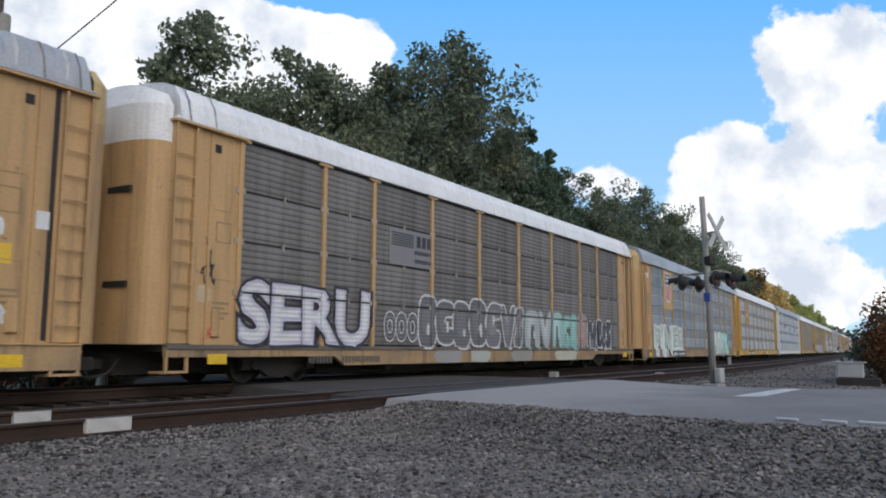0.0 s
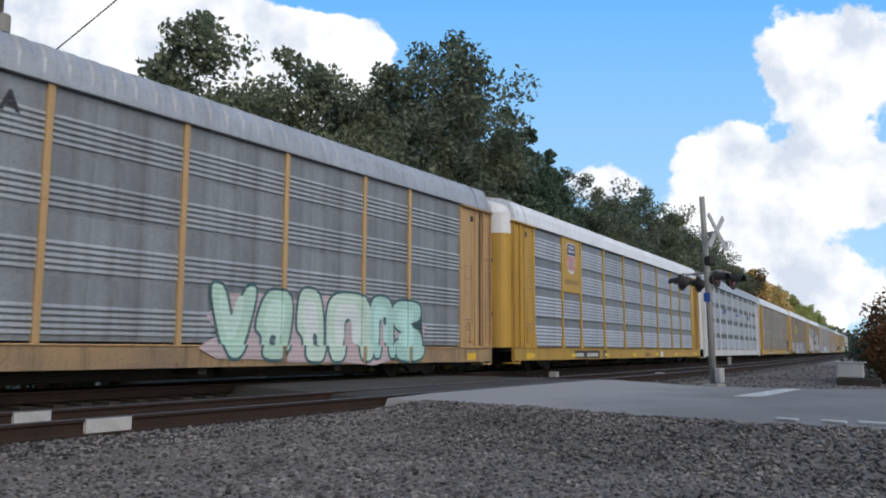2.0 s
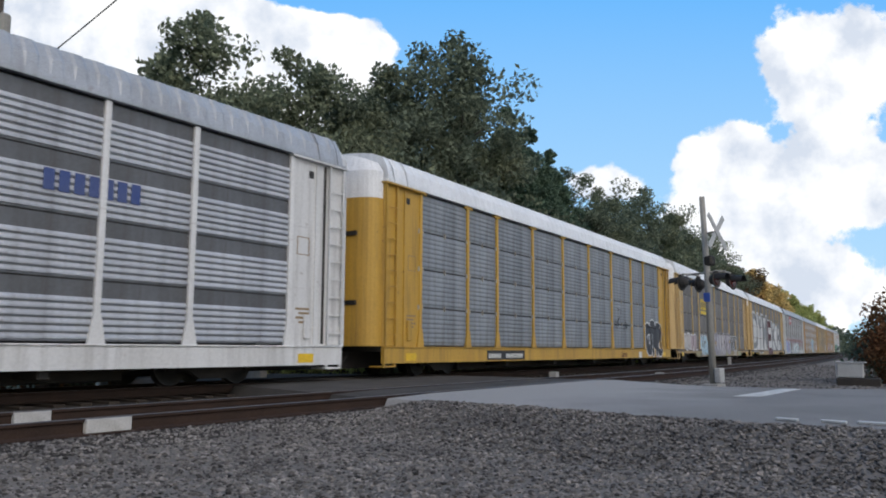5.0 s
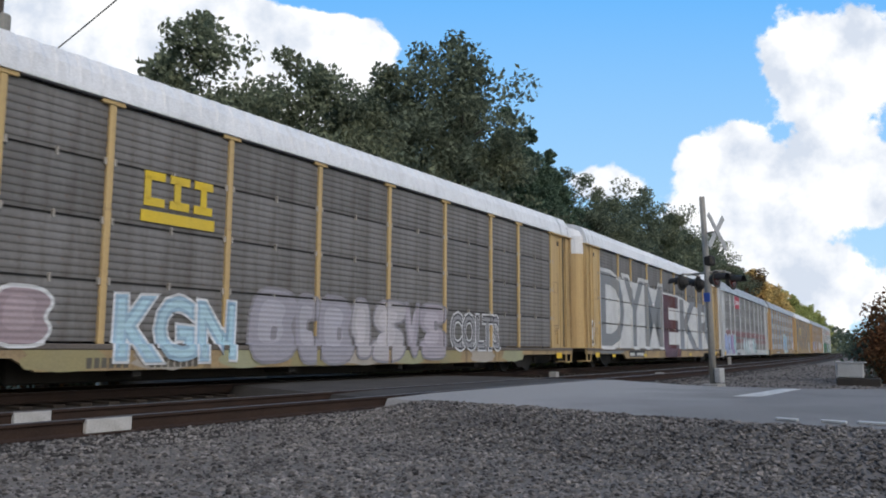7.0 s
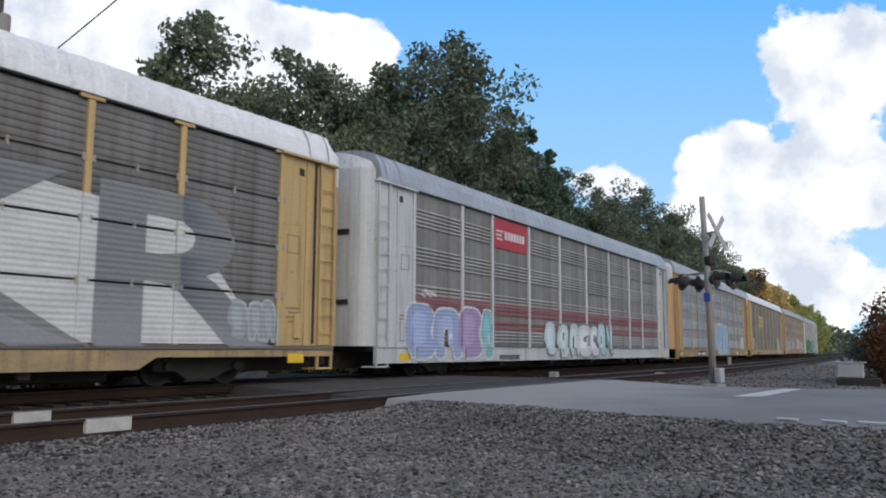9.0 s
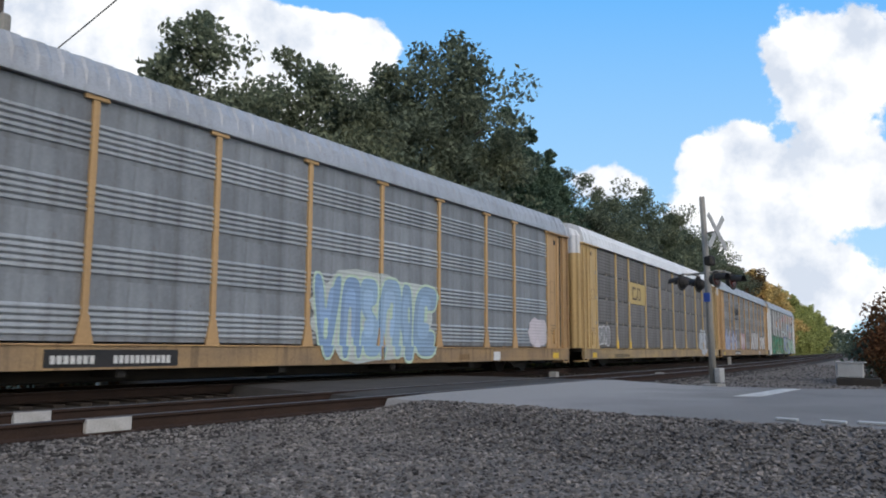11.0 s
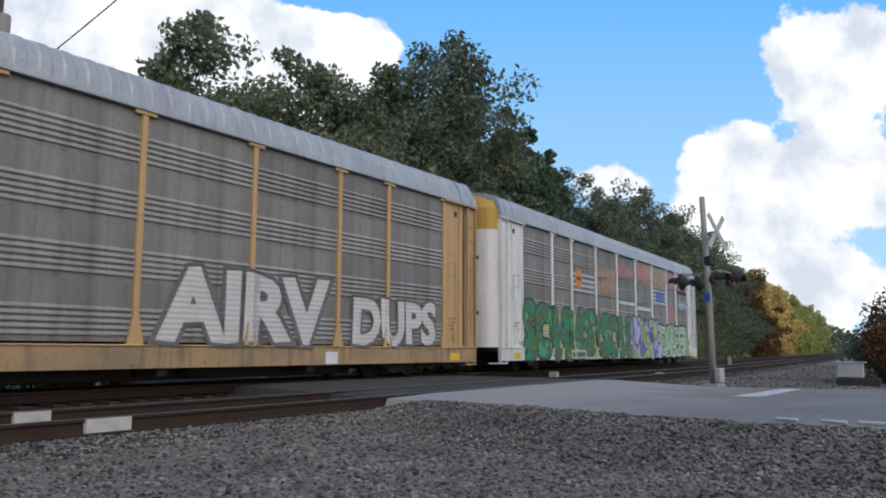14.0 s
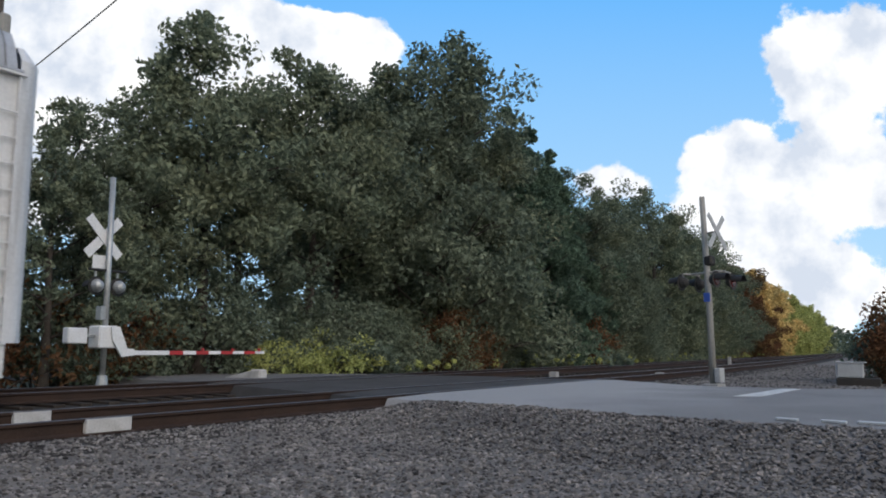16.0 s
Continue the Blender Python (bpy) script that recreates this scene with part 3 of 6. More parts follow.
stand(KINDS, [
    (20, 13.6, 7.6, 2, 20), (21.5, 15.6, 8.6, 9, 70), (21, 17.6, 10.0, 8, 140), (21, 20.0, 13.4, 8, 200), (21.8, 22.8, 11.0, 9, 15), (21.5, 26.2, 13.9, 8, 250),
    (22, 29.2, 13.6, 9, 100), (22, 31.5, 14.6, 8, 40), (21.5, 33.3, 15.4, 9, 310), (20.5, 36.2, 18.2, 1, 30), (21, 39.7, 15.8, 0, 160), (22, 42.5, 14.8, 0, 75), (21, 45.0, 16.4, 3, 0),
    (20.5, 47.8, 15.7, 3, 60), (21, 53.0, 15.4, 3, 120), (21.5, 58.4, 14.9, 1, 220), (21, 62, 14.2, 0, 280), (21, 68, 14.5, 1, 40), (20, 76.5, 16.7, 0, 110),
    (21, 82, 15.2, 2, 190), (21, 87, 15.6, 1, 300), (21, 92, 16.4, 0, 50), (21, 99, 15.8, 1, 130), (20, 105.5, 16.0, 0, 210),
    (20, 120, 14.0, 1, 80), (20.5, 131, 14.2, 6, 0), (20, 142, 14.4, 4, 40), (20, 153, 14.4, 4, 130), (20, 165, 14.2, 4, 200), (20, 178, 14.0, 5, 10),
    (20, 195, 14.2, 5, 90), (20, 215, 14.0, 5, 170), (20, 240, 14.4, 5, 250), (20, 262, 14.2, 5, 330), (20, 290, 14.8, 5, 60), (20, 320, 14.6, 5, 130),
    (29, 40, 13.0, 7, 260), (28, 47, 14.5, 7, 20), (28, 56, 13.5, 7, 170), (28, 66, 13.5, 7, 290), (28, 78, 13.5, 7, 75), (28, 90, 13.5, 7, 215),
    (17.8, 62, 7.5, 1, 0), (17.8, 98, 7.0, 0, 90), (17.8, 128, 8.5, 6, 180),
])
BUSHES = [
    (bush(11, 3.0, 1.9, M["leaf_dark"], lab="dense dark green bush at the foot of the woods"), 3.0),
    (bush(12, 3.0, 2.1, M["leaf"], lab="leafy green bush at the foot of the woods"), 3.0),
    (bush(13, 2.4, 1.7, M["leaf_yellow"], lab="yellow-green sunlit bush beside the track"), 2.4),
    (bush(14, 2.6, 1.8, M["leaf_rust"], lab="russet autumn bush beside the track"), 2.6),
    (bush(15, 6.0, 2.3, M["leaf_dark"], 85, 0.095, "tall dark green undergrowth below the trees", 46), 6.0),
    (bush(16, 6.0, 2.5, M["leaf"], 85, 0.095, "tall leafy undergrowth below the trees", 46), 6.0),
]
rb = random.Random(5)
spots = []
s = 12.5
while s < 125:
    lat = (18.8 if s > 21 else 20.6) + rb.random() * 1.3
    if lat > 17.8:
        spots.append((lat, s, 1.9 + 1.6 * rb.random(), rb.choice((0, 0, 1, 1, 0, 3)), rb.random() * 360))
    spots.append((21.3 + rb.random(), s + 0.7, (3.6 if s < 33 else 4.8) + 2.0 * rb.random(), rb.choice((4, 5)), rb.random() * 360))
    s += 2.0 if s < 60 else 3.6
spots += [(18.4, 24.2, 1.8, 2, 10), (18.6, 21.9, 1.3, 2, 80), (18.4, 33.5, 2.6, 3, 0), (18.6, 36, 2.2, 3, 60)]
stand(BUSHES, spots)


def far_woods(name, s0, s1, lat0, lat1, h, n, material, seed, size, lab):
    rng = np.random.default_rng(seed)
    cs, rs = [], []
    for i in range(n):
        s = s0 + (s1 - s0) * rng.random()
        lat = lat0 + (lat1 - lat0) * rng.random()
        top = h * (0.75 + 0.3 * math.sin(s * 0.21 + lat) * rng.random())
        for z in np.arange(0.6, top, h * 0.16):
            p = at(lat + rng.normal() * 0.8, s + rng.normal() * 1.0, -0.6 + z)
            cs.append(p[:])
            rs.append(h * 0.15 * (1.1 - 0.45 * z / top))
    v, f = leaf_quads(cs, rs, 26, size, rng)
    ob = new(name, leaf_mesh(name, v, f, material))
    tagged(ob, lab, "woods", kind="stuff")


far_woods("far_woods", 125, 175, 22, 34, 11.5, 70, M["leaf_dark"], 21, 0.35, "dark green woods beyond the golden trees")
far_woods("far_woods", 175, 300, 20.5, 30, 12.5, 110, M["leaf_yellow"], 22, 0.42, "sunlit yellow-green woods along the line")
far_woods("far_woods", 300, 520, 16, 26, 15, 130, M["leaf"], 23, 0.6, "distant green woods along the line")
far_woods("far_woods", 640, 760, -80, 12, 20, 130, M["leaf_dark"], 24, 0.9, "dark distant trees where the line disappears")
far_woods("low_scrub", 20, 300, 16.9, 19.0, 1.3, 260, M["leaf_yellow"], 25, 0.10, "low sunlit scrub and weeds beside the ballast")

# ---- sky with drifting clouds, far behind everything
def cloud_sky():
    dist = 2900.0
    bm = bmesh.new()
    v = [bm.verts.new(p) for p in ((-5200, -900, 0), (5200, -900, 0), (5200, 3600, 0), (-5200, 3600, 0))]
    bm.faces.new(v)
    m = bpy.data.materials.new("clouds")
    m.use_nodes = True
    nt = m.node_tree
    n, l = nt.nodes, nt.links
    n.remove(n["Principled BSDF"])
    tc, mp = n.new("ShaderNodeTexCoord"), n.new("ShaderNodeMapping")
    u = 100 * dist / 1415.5
    mp.inputs["Scale"].default_value = (1 / u, 1 / u, 1 / u)
    l.new(tc.outputs["Object"], mp.inputs["Vector"])

    def math_node(op, a, b):
        x = n.new("ShaderNodeMath")
        x.operation = op
        for sock, val in zip(x.inputs, (a, b)):
            if isinstance(val, (int, float)):
                sock.default_value = val
            else:
                l.new(val, sock)
        return x.outputs[0]

    def noise_node(scale, detail, rough=0.55):
        x = n.new("ShaderNodeTexNoise")
        x.inputs["Scale"].default_value, x.inputs["Detail"].default_value, x.inputs["Roughness"].default_value = scale, detail, rough
        l.new(mp.outputs[0], x.inputs["Vector"])
        return x.outputs["Fac"]

    dens = math_node("ADD", math_node("MULTIPLY", math_node("SUBTRACT", noise_node(0.8, 10, 0.6), 0.5), 1.9), math_node("MULTIPLY", math_node("SUBTRACT", noise_node(3.1, 8, 0.6), 0.5), 0.8))
    # cloud banks: centre x, y, half width, half height, weight
    banks = [(-6.3, 4.4, 3.6, 2.5, 0.85), (-3.0, 3.55, 2.3, 0.9, 0.85), (-6.6, 1.9, 2.2, 2.2, 0.8), (-1.75, 3.55, 1.0, 0.6, 0.75), (-2.2, 2.5, 2.2, 0.9, 0.7),
             (6.9, 3.2, 1.55, 1.35, 0.95), (5.0, 1.6, 1.25, 0.75, 0.9), (7.2, 1.2, 2.0, 0.9, 0.85), (2.85, 1.15, 0.85, 0.45, 0.85),
             (5.6, 0.4, 2.0, 1.0, 0.85), (6.2, -0.7, 2.2, 0.9, 0.85), (3.75, 1.85, 0.5, 0.7, -0.4),
             (2.4, 3.6, 3.1, 2.3, -0.8), (0.5, 2.6, 1.5, 1.4, -0.4), (7.1, 0.15, 0.7, 0.35, -0.36), (-1.0, 4.55, 2.2, 0.45, -0.8)]
    for x, y, w, h, k in banks:
        m2, ln, mr = n.new("ShaderNodeMapping"), n.new("ShaderNodeVectorMath"), n.new("ShaderNodeMapRange")
        m2.vector_type = "TEXTURE"
        m2.inputs["Location"].default_value, m2.inputs["Scale"].default_value = (x, y, 0), (w, h, 1)
        ln.operation = "LENGTH"
        l.new(mp.outputs[0], m2.inputs["Vector"]), l.new(m2.outputs[0], ln.inputs[0])
        mr.interpolation_type = "SMOOTHSTEP"
        mr.inputs["From Min"].default_value, mr.inputs["From Max"].default_value = 0.35, 1.25
        mr.inputs["To Min"].default_value, mr.inputs["To Max"].default_value = k, 0.0
        l.new(ln.outputs["Value"], mr.inputs["Value"])
        dens = math_node("ADD", dens, mr.outputs[0])
    edge = n.new("ShaderNodeMapRange")
    edge.interpolation_type = "SMOOTHSTEP"
    edge.inputs["From Min"].default_value, edge.inputs["From Max"].default_value = 0.22, 0.50
    l.new(dens, edge.inputs["Value"])
    ramp = n.new("ShaderNodeValToRGB")
    ramp.color_ramp.elements[0].position, ramp.color_ramp.elements[1].position = 0.38, 0.60
    ramp.color_ramp.elements[0].color, ramp.color_ramp.elements[1].color = (0.60, 0.66, 0.76, 1), (1, 1, 1, 1)
    l.new(noise_node(0.75, 7, 0.55), ramp.inputs["Fac"])
    em, tr, mx = n.new("ShaderNodeEmission"), n.new("ShaderNodeEmission"), n.new("ShaderNodeMixShader")
    em.inputs["Strength"].default_value = 1.15
    l.new(ramp.outputs["Color"], em.inputs["Color"])
    sep, grad = n.new("ShaderNodeSeparateXYZ"), n.new("ShaderNodeValToRGB")
    span = n.new("ShaderNodeMapRange")
    span.inputs["From Min"].default_value, span.inputs["From Max"].default_value = -2.0, 5.0
    l.new(mp.outputs[0], sep.inputs[0]), l.new(sep.outputs["Y"], span.inputs["Value"]), l.new(span.outputs[0], grad.inputs["Fac"])
    grad.color_ramp.elements[0].color, grad.color_ramp.elements[1].color = (0.56, 0.82, 1.0, 1), (0.125, 0.47, 1.0, 1)
    l.new(grad.outputs["Color"], tr.inputs["Color"])
    l.new(edge.outputs[0], mx.inputs[0]), l.new(tr.outputs[0], mx.inputs[1]), l.new(em.outputs[0], mx.inputs[2])
    l.new(mx.outputs[0], n["Material Output"].inputs["Surface"])
    ob = tagged(part("backdrop", bm, m), "bright white cumulus clouds drifting over blue sky", "sky", kind="structure")
    return ob, dist


cloud_ob, CLOUD_DIST = cloud_sky()


# ---- crossing equipment
def crossbuck(parent, y, z, x, length=1.2, w=0.22, material=None):
    for sg in (-1, 1):
        bm = boxm(-0.008, 0.008, -w / 2, w / 2, -length / 2, length / 2, 0.003)
        bmesh.ops.rotate(bm, verts=bm.verts[:], matrix=Matrix.Rotation(radians(45 * sg), 3, "X"))
        bmesh.ops.translate(bm, verts=bm.verts[:], vec=(x + 0.012 * sg, y, z))
        part("crossbuck_blade", bm, material or M["sign_white"], parent, "white crossbuck blade")


def lamp_unit(parent, y, z, face, back, ox=0.0):
    """One flashing lamp: round housing, black background disc and hood; face is +1 or -1 along x."""
    bm = bmesh.new()
    tube(bm, [(ox, y, z), (ox - 0.04 * face, y, z), (ox - 0.13 * face, y, z), (ox - 0.17 * face, y, z)], [0.15, 0.15, 0.11, 0.05], 14)
    lamp = part("lamp", bm, back, parent)
    bm = bmesh.new()
    tube(bm, [(ox, y, z), (ox + 0.012 * face, y, z)], [0.21, 0.21], 20)
    part("background_disc", bm, M["black"], lamp)
    bm = bmesh.new()
    sides = 12
    a = [bm.verts.new((ox + 0.012 * face, y + 0.15 * math.cos(k * math.pi / sides), z + 0.15 * math.sin(k * math.pi / sides))) for k in range(sides + 1)]
    b = [bm.verts.new((ox + 0.30 * face, y + 0.15 * math.cos(k * math.pi / sides), z + 0.15 * math.sin(k * math.pi / sides) - 0.02)) for k in range(sides + 1)]
    for k in range(sides):
        bm.faces.new((a[k], a[k + 1], b[k + 1], b[k]))
    part("hood", bm, M["black"], lamp)
    bm = bmesh.new()
    tube(bm, [(ox + 0.012 * face, y, z), (ox + 0.03 * face, y, z)], [0.145, 0.12], 14)
    part("lens", bm, M["lens"], lamp, "dark red unlit lens")


# signal with lowered gate behind the tracks; it faces away
gate = thing("crossing_gate", "aluminium crossing signal with a lowered red and white gate arm", "crossing gate")
bm = bmesh.new()
tube(bm, [(0, 0, 0.05), (0, 0, 5.0)], 0.065, 14)
part("mast", bm, M["mast"], gate, "grey aluminium mast", True)
bm = boxm(-0.22, 0.22, -0.22, 0.22, -0.4, 0.08, 0.02)
part("footing", bm, M["concrete"], gate)
bm = bmesh.new()
tube(bm, [(0, 0, 0.08), (0, 0, 0.14), (0, 0, 0.30), (0, 0, 0.52)], [0.2, 0.19, 0.13, 0.1], 12)
part("junction_base", bm, M["mast"], gate)
crossbuck(gate, -0.08, 3.62, -0.1)
bm = boxm(-0.12, -0.10, -0.34, 0.08, 2.85, 3.2, 0.004)
part("track_count_sign", bm, M["sign_white"], gate, "back of a small white sign")
bm = bmesh.new()
tube(bm, [(0, -0.5, 2.86), (0, 0.5, 2.86)], 0.03, 8)
part("cross_arm", bm, M["black"], gate)
for y in (-0.18, 0.18):
    bm = bmesh.new()
    tube(bm, [(-0.05, y * 1.6, 2.86), (-0.05, y * 1.6, 2.7)], 0.03, 8)
    part("lamp_bracket", bm, M["mast"], gate)
    lamp_unit(gate, y * 1.6, 2.5, -1, M["mast"])
part("wire_box", boxm(-0.09, 0.09, -0.2, -0.06, 1.75, 2.05, 0.01), M["mast"], gate)
part("gate_mechanism", boxm(-0.2, 0.2, -0.28, 0.2, 1.12, 1.62, 0.03), M["sign_white"], gate, "pale grey mechanism box")
bm = boxm(-0.04, 0.06, -0.95, -0.2, 1.36, 1.42, 0.01)
part("counterweight_arm", bm, M["mast"], gate)
part("counterweight", boxm(-0.1, 0.1, -0.98, -0.5, 1.22, 1.56, 0.02), M["sign_white"], gate, "white counterweight block")
bm = bmesh.new()
loop = [(-0.02, 1.6), (0.2, 1.6), (0.42, 1.12), (0.62, 1.1), (0.62, 0.96), (0.28, 0.93), (0.02, 1.3)]
a = [bm.verts.new((0.21, y, z)) for y, z in loop]
b = [bm.verts.new((0.26, y, z)) for y, z in loop]
bm.faces.new(a[::-1]), bm.faces.new(b)
for k in range(len(loop)):
    j = (k + 1) % len(loop)
    bm.faces.new((a[k], a[j], b[j], b[k]))
bmesh.ops.recalc_face_normals(bm, faces=bm.faces[:])
part("arm_bracket", bm, M["sign_white"], gate, "bent pale bracket of the arm")
y = 0.6
arm_end = 4.95
k = 0
while y < arm_end - 0.01:
    y2 = min(y + (1.05 if k == 0 else 0.42), arm_end)
    taper = 0.055 - 0.02 * (y / arm_end)
    part("arm_segment", boxm(0.215, 0.245, y, y2, 1.02 - taper, 1.02 + taper, 0.004), M["red" if k % 2 else "sign_white"], gate, "red reflective band" if k % 2 else "white band")
    y, k = y2, k + 1
for y in (2.7, 3.75, 4.75):
    bm = bmesh.new()
    tube(bm, [(0.23, y, 1.05), (0.23, y, 1.13)], [0.05, 0.035], 8)
    part("arm_lamp", bm, M["red"], gate, "small red arm lamp")
gate.matrix_world = Matrix.Translation(line(16.1, 10.88, -0.38))

# signal on the near side, seen edge on
sig = thing("crossing_signal", "tall grey pole with crossbuck and black flashing-lamp heads", "crossing signal")
bm = bmesh.new()
tube(bm, [(0.0, 0, 0.0), (0.02, 0, 2.3), (0.0, 0, 4.72)], [0.085, 0.078, 0.07], 14)
part("mast", bm, M["pole"], sig, "weathered grey pole", True)
crossbuck(sig, 0.0, 3.78, 0.34, 1.15, 0.15, M["box_grey"])
bm = bmesh.new()
tube(bm, [(0, 0, 3.78), (0.34, 0, 3.78)], 0.025, 6)
part("sign_bracket", bm, M["pole"], sig)
part("bell", boxm(-0.02, 0.2, -0.1, 0.14, 2.95, 3.2, 0.04), M["black"], sig, "black bell housing")
bm = bmesh.new()
tube(bm, [(-0.55, 0, 2.78), (0.5, 0, 2.78)], 0.028, 8)
part("cross_arm", bm, M["pole"], sig)
for y in (-0.42, 0.42):
    for face in (-1, 1):
        bm = bmesh.new()
        tube(bm, [(0.42 * face, 0, 2.78), (0.42 * face, y, 2.76), (0.40 * face, y, 2.62)], 0.024, 6)
        part("lamp_bracket", bm, M["pole"], sig)
        lamp_unit(sig, y, 2.55, face, M["black"], 0.46 * face)
part("blue_plate", boxm(-0.07, 0.10, -0.1, -0.085, 2.05, 2.27, 0.003), M["blue"], sig, "small blue notice plate")
part("junction_box", boxm(0.1, 0.26, -0.14, 0.1, 0.06, 0.42, 0.02), M["box_grey"], sig, "grey junction box")
part("footing", boxm(-0.2, 0.22, -0.22, 0.22, -0.4, 0.04, 0.02), M["concrete"], sig)
sig.matrix_world = Matrix.Translation(at(4.0, 20.6, -0.1)) @ pose(0, 0, 0, 0, -1.6, -16.7)

# relay cabinet on its dark base beside the road
cab = thing("relay_cabinet", "pale grey equipment cabinet on a dark base", "cabinet")
part("body", boxm(-0.42, 0.30, -0.3, 0.3, 0.42, 0.86, 0.02), M["box_grey"], cab)
part("lid", boxm(-0.45, 0.38, -0.33, 0.33, 0.86, 0.9, 0.01), M["box_grey"], cab)
part("door_edge", boxm(-0.46, -0.42, -0.2, 0.2, 0.4, 0.9, 0.008), M["sign_white"], cab, "white door post")
part("base", boxm(-0.45, 0.75, -0.4, 0.4, -0.25, 0.41, 0.03), M["dark"], cab, "dark timber base")
cab.matrix_world = Matrix.Translation(at(1.25, 28, -0.48))

vine = bush(31, 3.3, 1.0, M["leaf_rust"], 220, 0.07, "")
tagged(vine, "vine-covered shrub with rusty brown and dark leaves", "shrub", "shrubs beside the road")
vine.matrix_world = Matrix.Translation(at(0.05, 30.2, -0.6))
vine2 = bush(32, 3.9, 1.2, M["leaf_dark"], 220, 0.08, "")
tagged(vine2, "dark green overgrown shrub beside the road", "shrub", "shrubs beside the road")
vine2.matrix_world = Matrix.Translation(at(-0.3, 31.2, -0.6))


# distance posts and small concrete things along the line
def marker(lat, s, h, w, material, lab, name="marker_post"):
    t = thing(name, lab, "marker", "small markers along the line")
    part("post", boxm(-w / 2, w / 2, -w / 2, w / 2, -0.4, h, 0.01), material, t)
    t.matrix_world = Matrix.Translation(at(lat, s, bed_z(lat)))


marker(11.1, 28.0, 0.24, 0.28, M["concrete"], "pale concrete block between the tracks")
marker(6.95, 27.0, 0.22, 0.24, M["concrete"], "small pale stone block beside the rail")
marker(10.7, 62.0, 0.55, 0.22, M["concrete"], "pale marker post beside the track")
kerb = thing("concrete_wing", "pale concrete wedge at the end of the crossing surface", "kerb", kind="structure")
bm = boxm(-0.85, 0.12, -0.10, 0.10, -0.3, 0.14, 0.02)
for v in bm.verts:
    if v.co.x < -0.5 and v.co.z > 0:
        v.co.z = -0.06
part("ramp", bm, M["bar_paint"], kerb)
part("end_block", boxm(0.12, 0.46, -0.15, 0.15, -0.3, 0.17, 0.03), M["bar_paint"], kerb)
kerb.matrix_world = Matrix.Translation(at(15.4, 16.6, 0.02))

# overhead wire and the pole that carries it
up = thing("utility_pole", "dark timber utility pole with crossarm and insulators", "utility pole")
bm = bmesh.new()
tube(bm, [(0, 0, -0.6), (0, 0, 13.5)], [0.17, 0.11], 12)
part("pole", bm, M["bark"], up, "", True)
part("crossarm", boxm(-0.06, 0.06, -0.9, 0.9, 12.2, 12.34, 0.01), M["bark"], up)
for y in (-0.8, -0.4, 0.4, 0.8):
    bm = bmesh.new()
    tube(bm, [(0, y, 12.34), (0, y, 12.5), (0, y, 12.56)], [0.05, 0.06, 0.02], 8)
    part("insulator", bm, M["concrete"], up)
part("transformer", boxm(0.14, 0.45, -0.18, 0.18, 10.4, 11.1, 0.08), M["pole"], up)
up.matrix_world = Matrix.Translation(at(24, 14.0, 0))
wire = thing("overhead_wire", "thin black overhead service wire", "wire")
bm = bmesh.new()
A, B = at(24, 14.34, 8.77), at(12.0, 10.31, 8.47)
tube(bm, [A.lerp(B, k / 12) - Vector((0, 0, 0.06 * (1 - (k / 6 - 1) ** 2))) for k in range(13)], 0.018, 5)
part("cable", bm, M["black"], wire)

# ---- the train of covered car carriers
# Heights in a car count from DROP below its own zero, which lies at the rail.
HALF, DECK, EAVE, DROP = 13.5, 1.0, 5.32, 0.18
EDGES = [-11.73, -9.02, -7.04, -4.22, -1.41, 1.41, 4.22, 7.04, 9.02, 11.73]    # the posts, from the middle of the car
DRAWN = [-10.9, -8.45, -6.65, -3.99, -1.33, 1.33, 3.99, 6.65, 8.45, 10.9]      # the same posts on the drawing that places the paint


def slide(y):
    """From the paint's drawing to the car, along it."""
    return float(np.interp(y, [-13.4] + DRAWN + [13.4], [-HALF] + EDGES + [HALF]))


def rise(z):
    """From the paint's drawing to the car, upwards."""
    return z if z < 1.04 else 1.04 + (z - 1.04) * (EAVE - 1.06) / 3.96


def drawn(y, z, w, h):
    return slide(y), rise(z), slide(y + w) - slide(y), rise(z + h) - rise(z)

ROW_H = (EAVE - 0.02 - DECK - 0.04) / 4
CACHE = {}


def cached(key, maker):
    if key not in CACHE:
        CACHE[key] = maker()
    return CACHE[key]


def panel_profile(style):
    """(x, z) from the foot up of one panel row."""
    p = [(0.0, 0.0)]
    if style == "dense":
        n, d = 7, 0.014
        for i in range(n):
            z0, dz = 0.06 + (ROW_H - 0.13) * i / n, (ROW_H - 0.13) / n
            p += [(0, z0), (d, z0 + dz * 0.2), (d, z0 + dz * 0.5), (0, z0 + dz * 0.95)]
        p += [(0, ROW_H - 0.045), (-0.03, ROW_H - 0.043), (-0.03, ROW_H)]
    elif style == "ribs":
        for i in range(5):
            z0 = 0.10 + 0.108 * i
            p += [(0, z0), (0.034, z0 + 0.010), (0.034, z0 + 0.034), (0, z0 + 0.078)]
        p += [(0, ROW_H)]
    else:
        for i in range(6):
            z0 = 0.03 + 0.125 * i
            p += [(0, z0), (0.034, z0 + 0.012), (0.034, z0 + 0.045), (0, z0 + 0.095)]
        p += [(0, ROW_H - 0.03), (-0.025, ROW_H - 0.028), (-0.025, ROW_H)]
    return p


